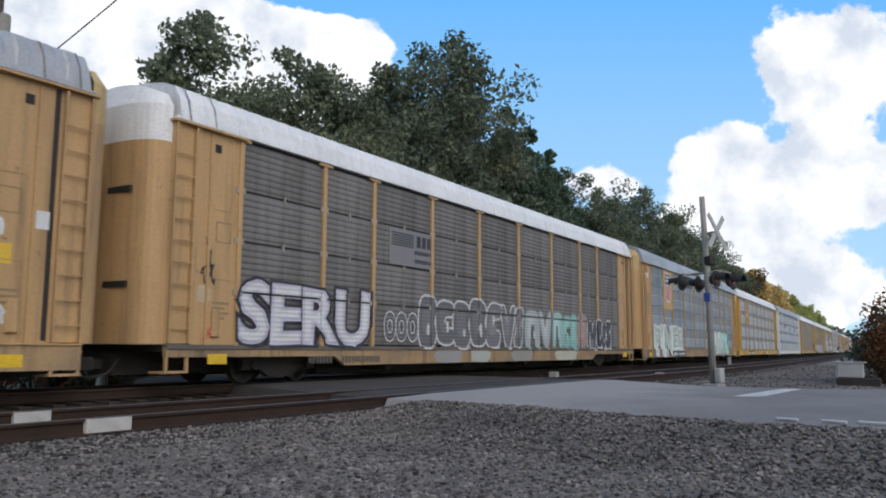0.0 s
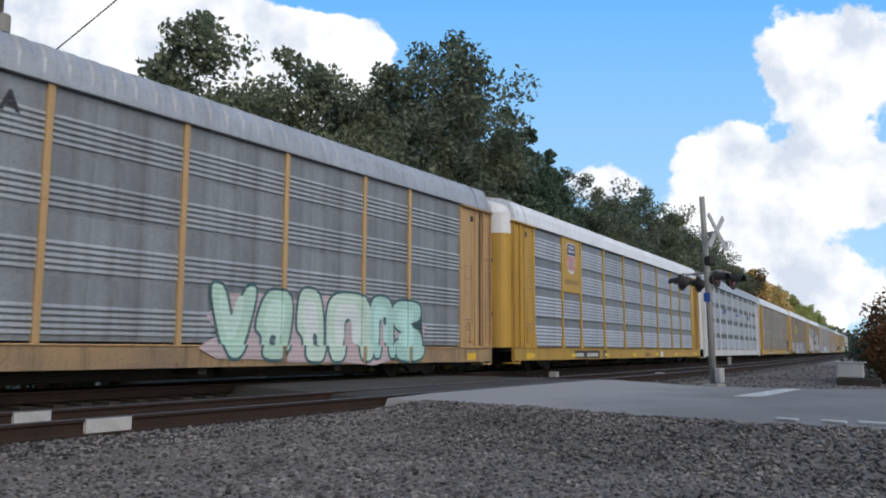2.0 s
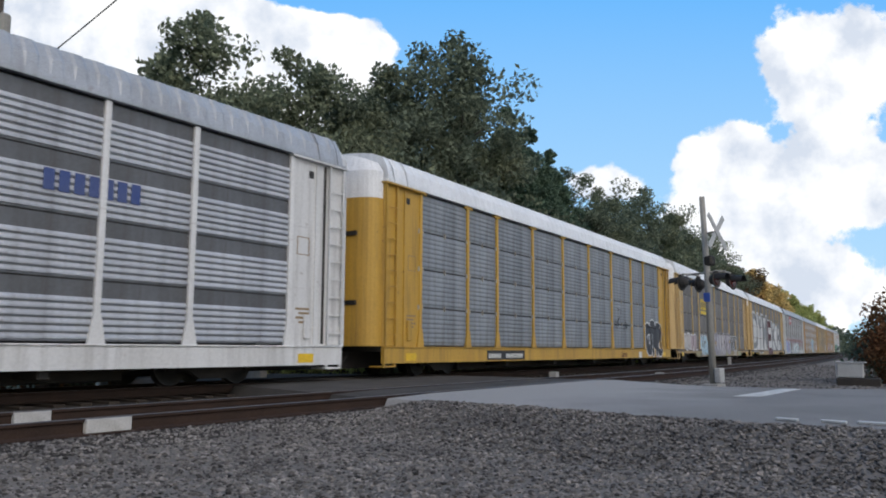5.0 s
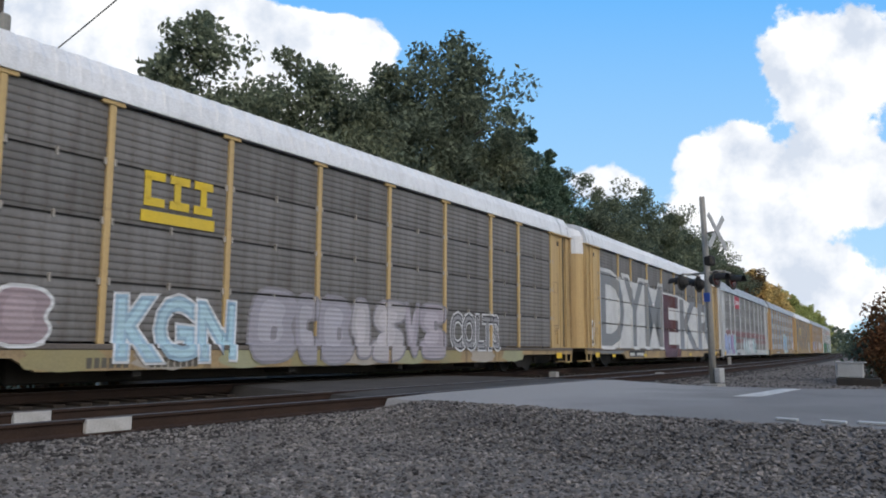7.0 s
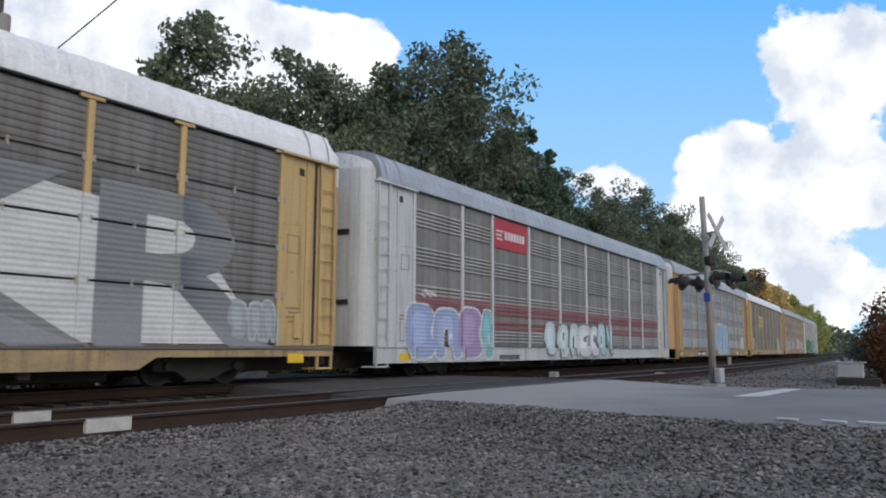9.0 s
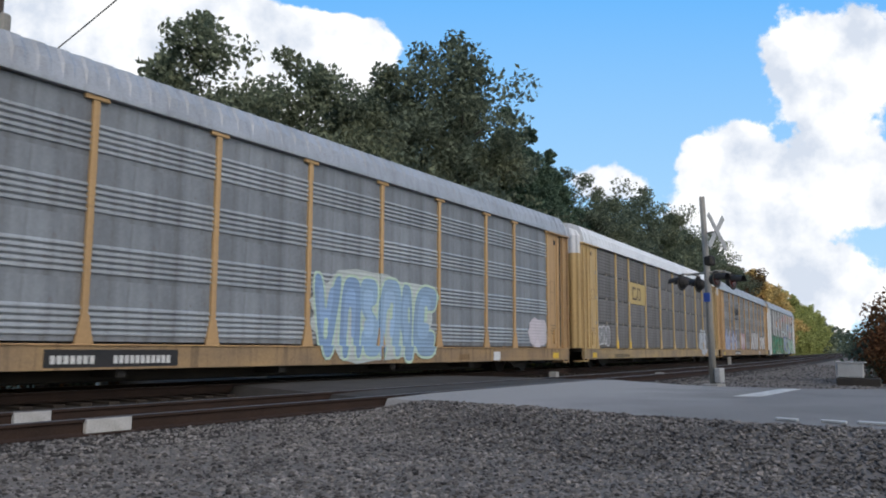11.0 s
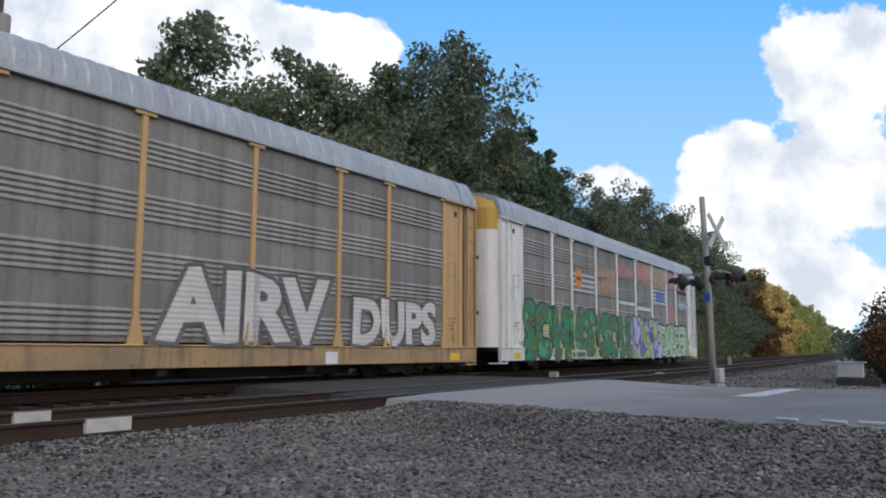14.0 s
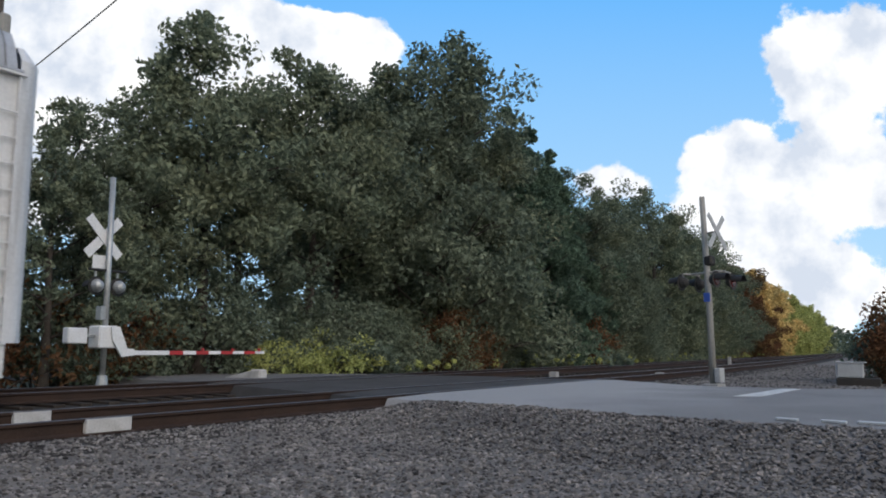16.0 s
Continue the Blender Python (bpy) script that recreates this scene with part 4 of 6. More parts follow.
def panel_mesh(style, width, mats):
    def make():
        bm = bmesh.new()
        prof = [(1.415 + x, z) for x, z in panel_profile(style)]
        prof = prof + [(1.38, ROW_H), (1.38, 0)]
        loft(bm, prof, 0, width, True)
        bmesh.ops.recalc_face_normals(bm, faces=bm.faces[:])
        # Rib faces get the lighter steel, which paints in their highlight.
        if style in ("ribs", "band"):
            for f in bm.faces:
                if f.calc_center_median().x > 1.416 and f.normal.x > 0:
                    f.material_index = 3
        if style == "dense":
            for f in bm.faces:
                if f.calc_center_median().z > ROW_H - 0.046 and f.calc_area() < 0.2:
                    f.material_index = 2
        if style == "band":
            for f in bm.faces:
                if f.calc_center_median().z > 0.76:
                    f.material_index = 2 if f.calc_center_median().z > ROW_H - 0.031 and f.calc_area() < 0.2 else 1
        return mesh_of("panel", bm, mats)
    return cached(("panel", style, round(width, 2), mats[0].name, mats[3].name), make)


def post_mesh(flare, material, tee=True):
    def make():
        bm = bmesh.new()
        box(bm, 1.40, 1.480, -0.065, 0.065, 0.9, EAVE, 0.012)
        if flare:
            v = [(-0.17, 0.94), (0.17, 0.94), (0.17, 1.02), (0.07, 1.5), (-0.07, 1.5), (-0.17, 1.02)]
            a = [bm.verts.new((1.487, y, z)) for y, z in v]
            b = [bm.verts.new((1.44, y, z)) for y, z in v]
            bm.faces.new(a)
            for k in range(6):
                bm.faces.new((a[k], b[k], b[(k + 1) % 6], a[(k + 1) % 6]))
        if tee:
            box(bm, 1.43, 1.495, -0.24, 0.24, EAVE - 0.08, EAVE + 0.02, 0.01)
        bmesh.ops.recalc_face_normals(bm, faces=bm.faces[:])
        return mesh_of("post", bm, material)
    return cached(("post", flare, tee, material.name), make)


ROOF = [(1.53, EAVE + 0.02), (1.52, EAVE + 0.10), (1.45, EAVE + 0.42), (1.28, EAVE + 0.70), (0.95, EAVE + 0.82), (0.5, EAVE + 0.89), (0, EAVE + 0.92)]
ROOF = ROOF + [(-x, z) for x, z in ROOF[-2::-1]]


def roof_mesh(material):
    def make():
        bm = bmesh.new()
        rings, y, k = [], -HALF + 0.1, 0
        while y <= HALF - 0.08:
            g = 1.0 if k % 4 in (0, 1) else 0.985
            rings.append([bm.verts.new((x * (1 if abs(x) > 1.5 else g), y, EAVE + (z - EAVE) * (g if z > EAVE + 0.11 else 1))) for x, z in ROOF])
            y += 0.06 if k % 2 else 0.16
            k += 1
        for a, b in zip(rings, rings[1:]):
            for i in range(len(a) - 1):
                bm.faces.new((a[i], b[i], b[i + 1], a[i + 1]))
        for r in (rings[0], rings[-1]):
            bm.faces.new(r)
        bmesh.ops.recalc_face_normals(bm, faces=bm.faces[:])
        return mesh_of("roof", bm, material)
    return cached(("roof", material.name), make)


def door_plan(n=9):
    pts = []
    for i in range(n + 1):
        a = math.pi / 2 * i / n
        pts.append((1.40 * math.sin(a) ** 0.55 if a else 0.0, 0.55 * math.cos(a) ** 0.8))
    return pts


def door_mesh(z0, z1, top_in, material, name, slats=False):
    """A curved end door half-shell, both leaves, bulging towards -y."""
    def make():
        bm = bmesh.new()
        half = door_plan()
        full = [(-x, y) for x, y in half[::-1]] + half[1:]
        if slats:
            full = [(-1.40 + 2.8 * i / 28, 0.30 + (0.06 if i % 4 in (1, 2) else 0.0)) for i in range(29)]
            full = [(-1.40, 0.0)] + full + [(1.40, 0.0)]
        rings = []
        for z, k in ((z0, 0), (z1 - 0.25 if top_in else z1, 0), (z1, 1)):
            rings.append([bm.verts.new((x * (1 - 0.12 * k * top_in), -HALF - y * (1 - 0.45 * k * top_in), z + (0.28 * k * top_in * (1 - (x / 1.4) ** 2)))) for x, y in full])
        for a, b in zip(rings, rings[1:]):
            for i in range(len(a) - 1):
                bm.faces.new((a[i], a[i + 1], b[i + 1], b[i]))
        bm.faces.new(rings[-1])
        bmesh.ops.recalc_face_normals(bm, faces=bm.faces[:])
        return mesh_of(name, bm, material)
    return cached((name, z0, z1, top_in, slats, material.name), make)


def turned(ob, sg):
    """Face a part made for the near end to the far end."""
    if sg > 0:
        ob.rotation_euler.z = math.pi
    return ob


def mirror_end(bm, sg):
    if sg > 0:
        for v in bm.verts:
            v.co.y = -v.co.y
        bmesh.ops.reverse_faces(bm, faces=bm.faces[:])
    return bm


def ladder_bm(sg):
    bm = bmesh.new()
    for y in (-HALF + 0.04, -HALF + 0.52):
        box(bm, 1.46, 1.52, y - 0.022, y + 0.025, DECK + 0.02, EAVE - 0.05)
    for i in range(9):
        z = DECK + 0.3 + 0.42 * i
        box(bm, 1.50, 1.525, -HALF + 0.04, -HALF + 0.52, z - 0.011, z + 0.011)
    return mirror_end(bm, sg)


def truck(parent, y):
    """A two-axle bogie: cast side frames, springs and wheels."""
    root = bpy.data.objects.new("truck", cached("frame", frame_mesh))
    scene.collection.objects.link(root)
    root.parent, root.location = parent, (0, y, DROP)
    for k in (-0.86, 0.86):
        part("wheelset", cached("wheel", wheel_mesh), None, root).location = (0, k, 0.40)
    return root


def brake_mesh():
    bm = bmesh.new()
    tube(bm, [(0.75, 3.0, 0.55), (0.75, 3.1, 0.55), (0.75, 4.1, 0.55), (0.75, 4.2, 0.55)], [0.12, 0.19, 0.19, 0.12], 12)
    tube(bm, [(0.75, 4.2, 0.55), (0.75, 8.4, 0.50)], 0.03, 6)
    return mesh_of("brake_cylinder", bm, M["dark"])


def frame_mesh():
    bm = bmesh.new()
    for x in (-1.02, 1.02):
        loop = [(-1.15, 0.30), (-1.15, 0.52), (-0.75, 0.55), (-0.42, 0.74), (0.42, 0.74), (0.75, 0.55), (1.15, 0.52), (1.15, 0.30), (0.62, 0.30), (0.36, 0.14), (-0.36, 0.14), (-0.62, 0.30)]
        a = [bm.verts.new((x - 0.07, y, z)) for y, z in loop]
        b = [bm.verts.new((x + 0.07, y, z)) for y, z in loop]
        bm.faces.new(a), bm.faces.new(b[::-1])
        for k in range(len(loop)):
            j = (k + 1) % len(loop)
            bm.faces.new((a[k], a[j], b[j], b[k]))
        for k in (-0.86, 0.86):
            tube(bm, [(x, k, 0.40), (x + (0.16 if x > 0 else -0.16), k, 0.40)], [0.12, 0.09], 10)
    box(bm, -1.0, 1.0, -0.22, 0.22, 0.42, 0.68, 0.03)
    bmesh.ops.recalc_face_normals(bm, faces=bm.faces[:])
    return mesh_of("truck_frame", bm, M["dark"])


def wheel_mesh():
    bm = bmesh.new()
    for x in (-0.75, 0.75):
        sg = 1 if x > 0 else -1
        tube(bm, [(x - 0.07 * sg, 0, 0), (x - 0.05 * sg, 0, 0), (x - 0.05 * sg, 0, 0), (x + 0.06 * sg, 0, 0), (x + 0.06 * sg, 0, 0), (x + 0.02 * sg, 0, 0)], [0.42, 0.42, 0.40, 0.39, 0.33, 0.1], 22)
    tube(bm, [(-0.9, 0, 0), (0.9, 0, 0)], 0.07, 10)
    return mesh_of("wheelset", bm, M["black"])


def bars(parent, name, y, z, w, h, groups, material, x=1.516, label=""):
    """Unreadable lettering as plain bars: groups of (start, length) in parts of w."""
    y, z, w, h = drawn(y, z, w, h)
    bm = bmesh.new()
    for a, b in groups:
        n = max(1, int(b * w / (h * 0.75)))
        for i in range(n):
            y0 = y + a * w + b * w * i / n
            box(bm, x - 0.004, x, y0, y0 + b * w / n * 0.72, z, z + h)
    return tagged(part(name, bm, material, parent, label), kind="stuff")


PAINT = {}


def ink(rgb, ribs=0.105):
    key = (tuple(rgb), ribs)
    if key not in PAINT:
        PAINT[key] = mat("spray_paint", tuple(rgb), 0.65, second=tuple(0.72 * c + 0.05 for c in rgb), scale=1.5, fine=30, amount=0.6, bump=0.1, ribs=ribs, grain_by=0.5)
    return PAINT[key]


def patchy(name, colours, scale=2.2):
    """Spray paint laid on in hard-edged patches of several colours."""
    m = mat(name, colours[0], 0.65, scale=1.5, fine=30, bump=0.1, ribs=0.105, grain_by=0.5)
    n, l = m.node_tree.nodes, m.node_tree.links
    tc, nz, rp = n.new("ShaderNodeTexCoord"), n.new("ShaderNodeTexNoise"), n.new("ShaderNodeValToRGB")
    nz.inputs["Scale"].default_value, nz.inputs["Detail"].default_value = scale, 1.0
    l.new(tc.outputs["Object"], nz.inputs["Vector"]), l.new(nz.outputs["Fac"], rp.inputs["Fac"])
    rp.color_ramp.interpolation = "CONSTANT"
    for k, c in enumerate(colours):
        e = rp.color_ramp.elements[k] if k < 2 else rp.color_ramp.elements.new(0.9)
        e.position, e.color = (0.0 if k == 0 else 0.36 + 0.28 * (k - 1) / max(1, len(colours) - 2)), (*c, 1)
    l.new(rp.outputs["Color"], n["Hue/Saturation/Value"].inputs["Color"])
    return m


def glyphs(text, size, fat, shear=0.0, space=1.0):
    """Letters of the built-in font as a flat mesh, lying in x and y."""
    cu = bpy.data.curves.new("letters", "FONT")
    cu.body, cu.size, cu.offset, cu.shear, cu.space_character = text, size, fat, shear, space
    cu.resolution_u = 3
    ob = bpy.data.objects.new("letters", cu)
    scene.collection.objects.link(ob)
    bpy.context.view_layer.update()
    me = bpy.data.meshes.new_from_object(ob.evaluated_get(bpy.context.evaluated_depsgraph_get()))
    bpy.data.objects.remove(ob)
    bpy.data.curves.remove(cu)
    return me


def lettering(parent, name, text, y, z, w, h, layers, x=1.452, shear=0.0, space=1.0, wob=0.0, seed=0, label="", ribs=0.105):
    """Painted letters w wide and h high with their lower left corner at y, z; layers of (fatness, colour), the outermost first."""
    y, z, w, h = drawn(y, z, w, h)
    made = None
    for i, (fat, rgb) in enumerate(layers):
        me = glyphs(text, 1.0, fat, shear, space)
        n = len(me.vertices)
        co = np.empty(n * 3)
        me.vertices.foreach_get("co", co)
        co = co.reshape(n, 3)
        if i == 0:
            lo, hi = co.min(0), co.max(0)
        q = (co - lo) / np.maximum(hi - lo, 1e-6)
        yy, zz = y + q[:, 0] * w, z + q[:, 1] * h
        if wob:
            zz = zz + wob * np.sin(yy * 2.3 + seed) * (q[:, 1] - 0.3) + wob * 0.5 * np.sin(yy * 5.1 + 2 * seed)
            yy = yy + wob * 0.5 * np.sin(zz * 3.1 + yy * 1.7 + seed)
        out = np.stack([np.full(n, x + 0.003 * i), yy, zz], 1)
        me.vertices.foreach_set("co", out.ravel())
        me.materials.clear()
        me.materials.append(ink(rgb, ribs))
        me.update()
        ob = new(name if i == 0 else "paint_layer", me)
        ob.parent = parent if i == 0 else made
        if i == 0:
            made = ob
            if label:
                ob["label"] = label
    return made


def blob(parent, name, y, z, w, h, rgb, seed=0, x=1.449, n=26, label="", ribs=0.105):
    """A sprayed patch with an uneven outline."""
    y, z, w, h = drawn(y, z, w, h)
    rng = random.Random(seed)
    bm = bmesh.new()
    c = bm.verts.new((x, y + w / 2, z + h / 2))
    ph = [rng.random() * 6.28 for _ in range(4)]
    ring = []
    for k in range(n):
        a = math.tau * k / n
        r = 1 + 0.07 * math.sin(5 * a + ph[0]) + 0.06 * math.sin(9 * a + ph[1]) + 0.05 * rng.random()
        cx, cz = math.cos(a), math.sin(a)
        sq = 0.82 / max(abs(cx), abs(cz)) * 0.55 + 0.45
        ring.append(bm.verts.new((x, y + w / 2 + cx * r * sq * w / 2, max(z, z + h / 2 + cz * r * sq * h / 2))))
    for k in range(n):
        bm.faces.new((c, ring[k], ring[(k + 1) % n]))
    return part(name, bm, ink(rgb, ribs), parent, label)


def shield(parent, y, z, s):
    """A heraldic railway emblem as plain shapes: a dark blue head over red and white bars."""
    y, z, s = slide(y), rise(z), s * 1.06
    def poly(pts, x, material, par, name):
        bm = bmesh.new()
        v = [bm.verts.new((x, y + a * s, z + b * s)) for a, b in pts]
        w = [bm.verts.new((x - 0.006, y + a * s, z + b * s)) for a, b in pts]
        bm.faces.new(v)
        for k in range(len(v)):
            bm.faces.new((v[k], w[k], w[(k + 1) % len(v)], v[(k + 1) % len(v)]))
        bmesh.ops.recalc_face_normals(bm, faces=bm.faces[:])
        return part(name, bm, material, par)
    outline = [(0.5, -0.62), (0.85, -0.5), (0.98, -0.25), (0.93, 0.2), (1.0, 0.62), (0.82, 0.78), (0.5, 0.72), (0.18, 0.78), (0.0, 0.62), (0.07, 0.2), (0.02, -0.25), (0.15, -0.5)]
    em = poly(outline, 1.450, ink((0.7, 0.7, 0.7), 0), parent, "emblem")
    em["label"] = "shield emblem in blue, red and white"
    poly([(0.06, 0.22), (0.94, 0.22), (0.95, 0.6), (0.8, 0.72), (0.5, 0.67), (0.2, 0.72), (0.05, 0.6)], 1.454, ink((0.03, 0.045, 0.16), 0), em, "emblem_head")
    for i in range(6):
        a = 0.09 + 0.145 * i
        dip = 0.12 * abs(2 * (a + 0.04) - 1) ** 2
        poly([(a, -0.48 + dip), (a + 0.075, -0.48 + dip), (a + 0.075, 0.18), (a, 0.18)], 1.454, ink((0.42, 0.04, 0.05), 0), em, "emblem_bar")
    for zz, ww in ((0.50, 0.62), (0.33, 0.70)):
        for i in range(6):
            a = 0.5 - ww / 2 + ww * i / 6
            poly([(a, zz), (a + ww / 6 * 0.66, zz), (a + ww / 6 * 0.66, zz + 0.11), (a, zz + 0.11)], 1.457, ink((0.7, 0.7, 0.7), 0), em, "emblem_letter_bar")
    return em


# worn picks the rib steel that has the highlight in its colour.
def rail_car(label, frame="tan", style="dense", steel="galv_dark", band="galv_mid", roof="roof_white", cap="roof_white", flare=False, tee=True, fish=False, slats=False, end=None, worn="rib"):
    car = thing("rail_car", label, "rail car", "train of covered car carriers")
    F = M[frame]
    E = M[end or frame]
    # underframe
    part("deck", cached("deck", lambda: mesh_of("deck", boxm(-1.4, 1.4, -HALF, HALF, 0.86, DECK), M["dark"])), None, car)
    part("centre_sill", cached("centre", lambda: mesh_of("centre_sill", box(boxm(-0.35, 0.35, -HALF - 0.3, HALF + 0.3, 0.42, 0.86), -0.62, 0.62, -8.2, 8.2, 0.30, 0.86, 0.03), M["dark"])), None, car)

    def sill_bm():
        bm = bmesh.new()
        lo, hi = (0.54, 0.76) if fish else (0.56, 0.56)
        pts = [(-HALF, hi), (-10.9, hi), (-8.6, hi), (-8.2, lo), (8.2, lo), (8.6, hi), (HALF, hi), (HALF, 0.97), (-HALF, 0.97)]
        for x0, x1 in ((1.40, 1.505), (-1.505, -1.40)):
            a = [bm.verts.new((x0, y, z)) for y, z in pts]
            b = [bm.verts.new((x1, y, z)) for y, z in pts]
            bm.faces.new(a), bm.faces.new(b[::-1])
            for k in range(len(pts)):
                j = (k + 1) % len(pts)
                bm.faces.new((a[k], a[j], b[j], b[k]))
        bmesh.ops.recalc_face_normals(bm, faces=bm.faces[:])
        return mesh_of("side_sill", bm, M[frame + "_shaded_grimed"] if frame in ("tan", "cream") else F)
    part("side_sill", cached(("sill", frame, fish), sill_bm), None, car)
    # The grey ledge's colour holds its shadow as well as the dirt.
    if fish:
        part("sill_ledge", cached("shaded_grimy_ledge", lambda: mesh_of("sill_ledge", boxm(1.42, 1.53, -HALF, HALF, 0.90, 0.998, 0.012), M["grime_shade"])), None, car, "grey ledge with shadow and road dirt in its colour")
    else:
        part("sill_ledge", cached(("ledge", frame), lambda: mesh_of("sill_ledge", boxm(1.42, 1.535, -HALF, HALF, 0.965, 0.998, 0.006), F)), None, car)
    for y in (-10.0, 10.0):
        truck(car, y)
    for y in (-6.2, -2.1, 2.1, 6.2):
        part("cross_bearer", cached("bearer", lambda: mesh_of("cross_bearer", boxm(-1.38, 1.38, -0.11, 0.11, 0.40, 0.86, 0.02), M["dark"])), None, car).location = (0, y, 0)
    part("brake_cylinder", cached("brake", brake_mesh), None, car)
    for sg in (-1, 1):
        bm = bmesh.new()
        y = sg * (HALF + 0.3)
        box(bm, -0.09, 0.09, min(y, sg * 14.12), max(y, sg * 14.12), 0.52, 0.72, 0.02)
        box(bm, -0.16, 0.14, min(sg * 14.0, sg * 14.28), max(sg * 14.0, sg * 14.28), 0.48, 0.76, 0.04)
        part("coupler", bm, M["dark"], car)
        bm = bmesh.new()
        tube(bm, [(0.45, sg * 13.7, 0.75), (0.5, sg * 14.0, 0.45), (0.4, sg * 14.3, 0.38)], 0.025, 6)
        part("air_hose", bm, M["black"], car)
        bm = boxm(1.05, 1.49, -HALF - 0.02, -HALF + 0.55, 0.46, 0.5)
        box(bm, 1.44, 1.49, -HALF, -HALF + 0.06, 0.46, 0.95), box(bm, 1.44, 1.49, -HALF + 0.48, -HALF + 0.54, 0.46, 0.95)
        part("step", mirror_end(bm, sg), F, car)
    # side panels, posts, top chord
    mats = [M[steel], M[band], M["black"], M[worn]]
    cuts = EDGES
    for i in range(len(cuts) - 1):
        for r in range(4):
            w = cuts[i + 1] - cuts[i]
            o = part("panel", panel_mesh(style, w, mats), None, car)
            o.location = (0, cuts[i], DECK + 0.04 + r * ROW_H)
    part("far_side_wall", cached("farwall", lambda: mesh_of("far_side_wall", boxm(-1.45, -1.38, -HALF, HALF, DECK, EAVE), M["galv_dark"])), None, car)
    for c in cuts:
        part("post", post_mesh(flare, F, tee), None, car).location = (0, c, 0)
    if style == "dense":
        for c in cuts:
            for r in (1, 2, 3):
                for d in (-0.098, 0.098):
                    part("clip", cached("clip", lambda: mesh_of("clip", boxm(1.43, 1.475, -0.027, 0.027, -0.09, 0.04, 0.008), M["clip"])), None, car).location = (0, c + d, DECK + 0.04 + r * ROW_H)
        for a, b in zip(cuts, cuts[1:]):
            for r in (1, 2, 3):
                part("latch", cached("latch", lambda: mesh_of("latch", boxm(1.40, 1.455, -0.02, 0.02, -0.10, 0.05, 0.006), M["clip"])), None, car).location = (0, (a + b) / 2, DECK + 0.04 + r * ROW_H)
    part("top_chord", cached(("chord", roof), lambda: mesh_of("top_chord", boxm(1.40, 1.53, -HALF, HALF, EAVE, EAVE + 0.05, 0.008), M[roof])), None, car)
    part("roof", roof_mesh(M[roof]), None, car)
    # ends
    for sg in (-1, 1):
        def ep():
            bm = boxm(1.38, 1.44, -HALF + 0.60, EDGES[0], DECK, EAVE, 0.004)
            for z in (2.3, 3.7):
                box(bm, 1.44, 1.452, -HALF + 1.12, -HALF + 1.62, z, z + 0.012)
            box(bm, 1.44, 1.475, -HALF + 0.92, -HALF + 0.98, DECK, EAVE - 0.1)
            return mesh_of("end_panel", mirror_end(bm, sg), F)
        part("end_panel", cached(("endp", frame, sg), ep), None, car)

        def lp():
            bm = boxm(1.36, 1.44, -HALF, -HALF + 0.60, DECK, EAVE - 0.02, 0.02)
            return mesh_of("ladder_panel", mirror_end(bm, sg), F)
        # A black strip on the panel stands in for the door opening's shadow.
        if sg > 0:
            part("door_slit", cached("slit", lambda: mesh_of("door_slit", boxm(1.37, 1.4435, HALF - 0.70, HALF - 0.605, DECK + 0.04, EAVE - 0.08), M["black"])), None, car, "black strip for the shadow in the slit beside the end door")
        lad = part("ladder_panel", cached(("ladp", frame, sg), lp), None, car)
        part("ladder", cached(("lad", frame, sg), lambda: mesh_of("ladder", ladder_bm(sg), F)), None, lad)
        part("corner_gutter", cached(("gut", frame, sg), lambda: mesh_of("corner_gutter", mirror_end(boxm(1.38, 1.555, -HALF - 0.06, -HALF + 1.85, EAVE - 0.06, EAVE - 0.01, 0.01), sg), M["white"] if frame in ("white", "offwhite") else F)), None, car)
        def stencil():
            bm = bmesh.new()
            for z in (3.05, 3.45):
                box(bm, 1.440, 1.446, -HALF + 1.15, -HALF + 1.55, z, z + 0.02)
            for yy in (1.15, 1.53):
                box(bm, 1.440, 1.446, -HALF + yy, -HALF + yy + 0.02, 3.05, 3.47)
            for k in range(4):
                box(bm, 1.440, 1.445, -HALF + 1.1, -HALF + 1.45 + 0.1 * (k % 2), 1.5 + 0.1 * k, 1.55 + 0.1 * k)
            return mesh_of("stencil", mirror_end(bm, sg), M["faded"])
        tagged(part("stencil", cached(("stencil", sg), stencil), None, car, "faded stencilled notices"), kind="stuff")
        part("vent_hole", cached(("vent", sg), lambda: mesh_of("vent_hole", mirror_end(boxm(1.43, 1.447, -HALF + 1.05, -HALF + 1.21, EAVE - 0.45, EAVE - 0.28), sg), M["black"])), None, car)

        def seam():
            bm = bmesh.new()
            for y0 in (-HALF + 0.30, -HALF + 0.95):
                loft(bm, [(x * 1.006, EAVE + (z - EAVE) * 1.008 + 0.004) for x, z in ROOF], y0, y0 + 0.035)
            return mesh_of("roof_seam", mirror_end(bm, sg), M["roof_seam"])
        part("roof_seam", cached(("seam", sg), seam), None, car)
        d = turned(part("end_door", door_mesh(DECK, 4.85, 0, E, "end_door", slats), None, car), sg)
        turned(part("door_cap", door_mesh(4.85, EAVE + 0.50, 1, F if cap == "yellow" and sg > 0 else M[cap], "door_cap", slats), None, car), sg)
        if not slats:
            def slots():
                bm = boxm(-0.02, 0.02, -HALF - 0.562, -HALF - 0.53, DECK, 5.5)
                for z in (2.05, 3.85):
                    for s2 in (-1, 1):
                        box(bm, min(s2 * 0.3, s2 * 0.95), max(s2 * 0.3, s2 * 0.95), -HALF - 0.556, -HALF - 0.3, z, z + 0.12)
                return mesh_of("door_slot", bm, M["black"])
            turned(part("door_slot", cached("slots", slots), None, car), sg)
        else:
            def gaps():
                bm = bmesh.new()
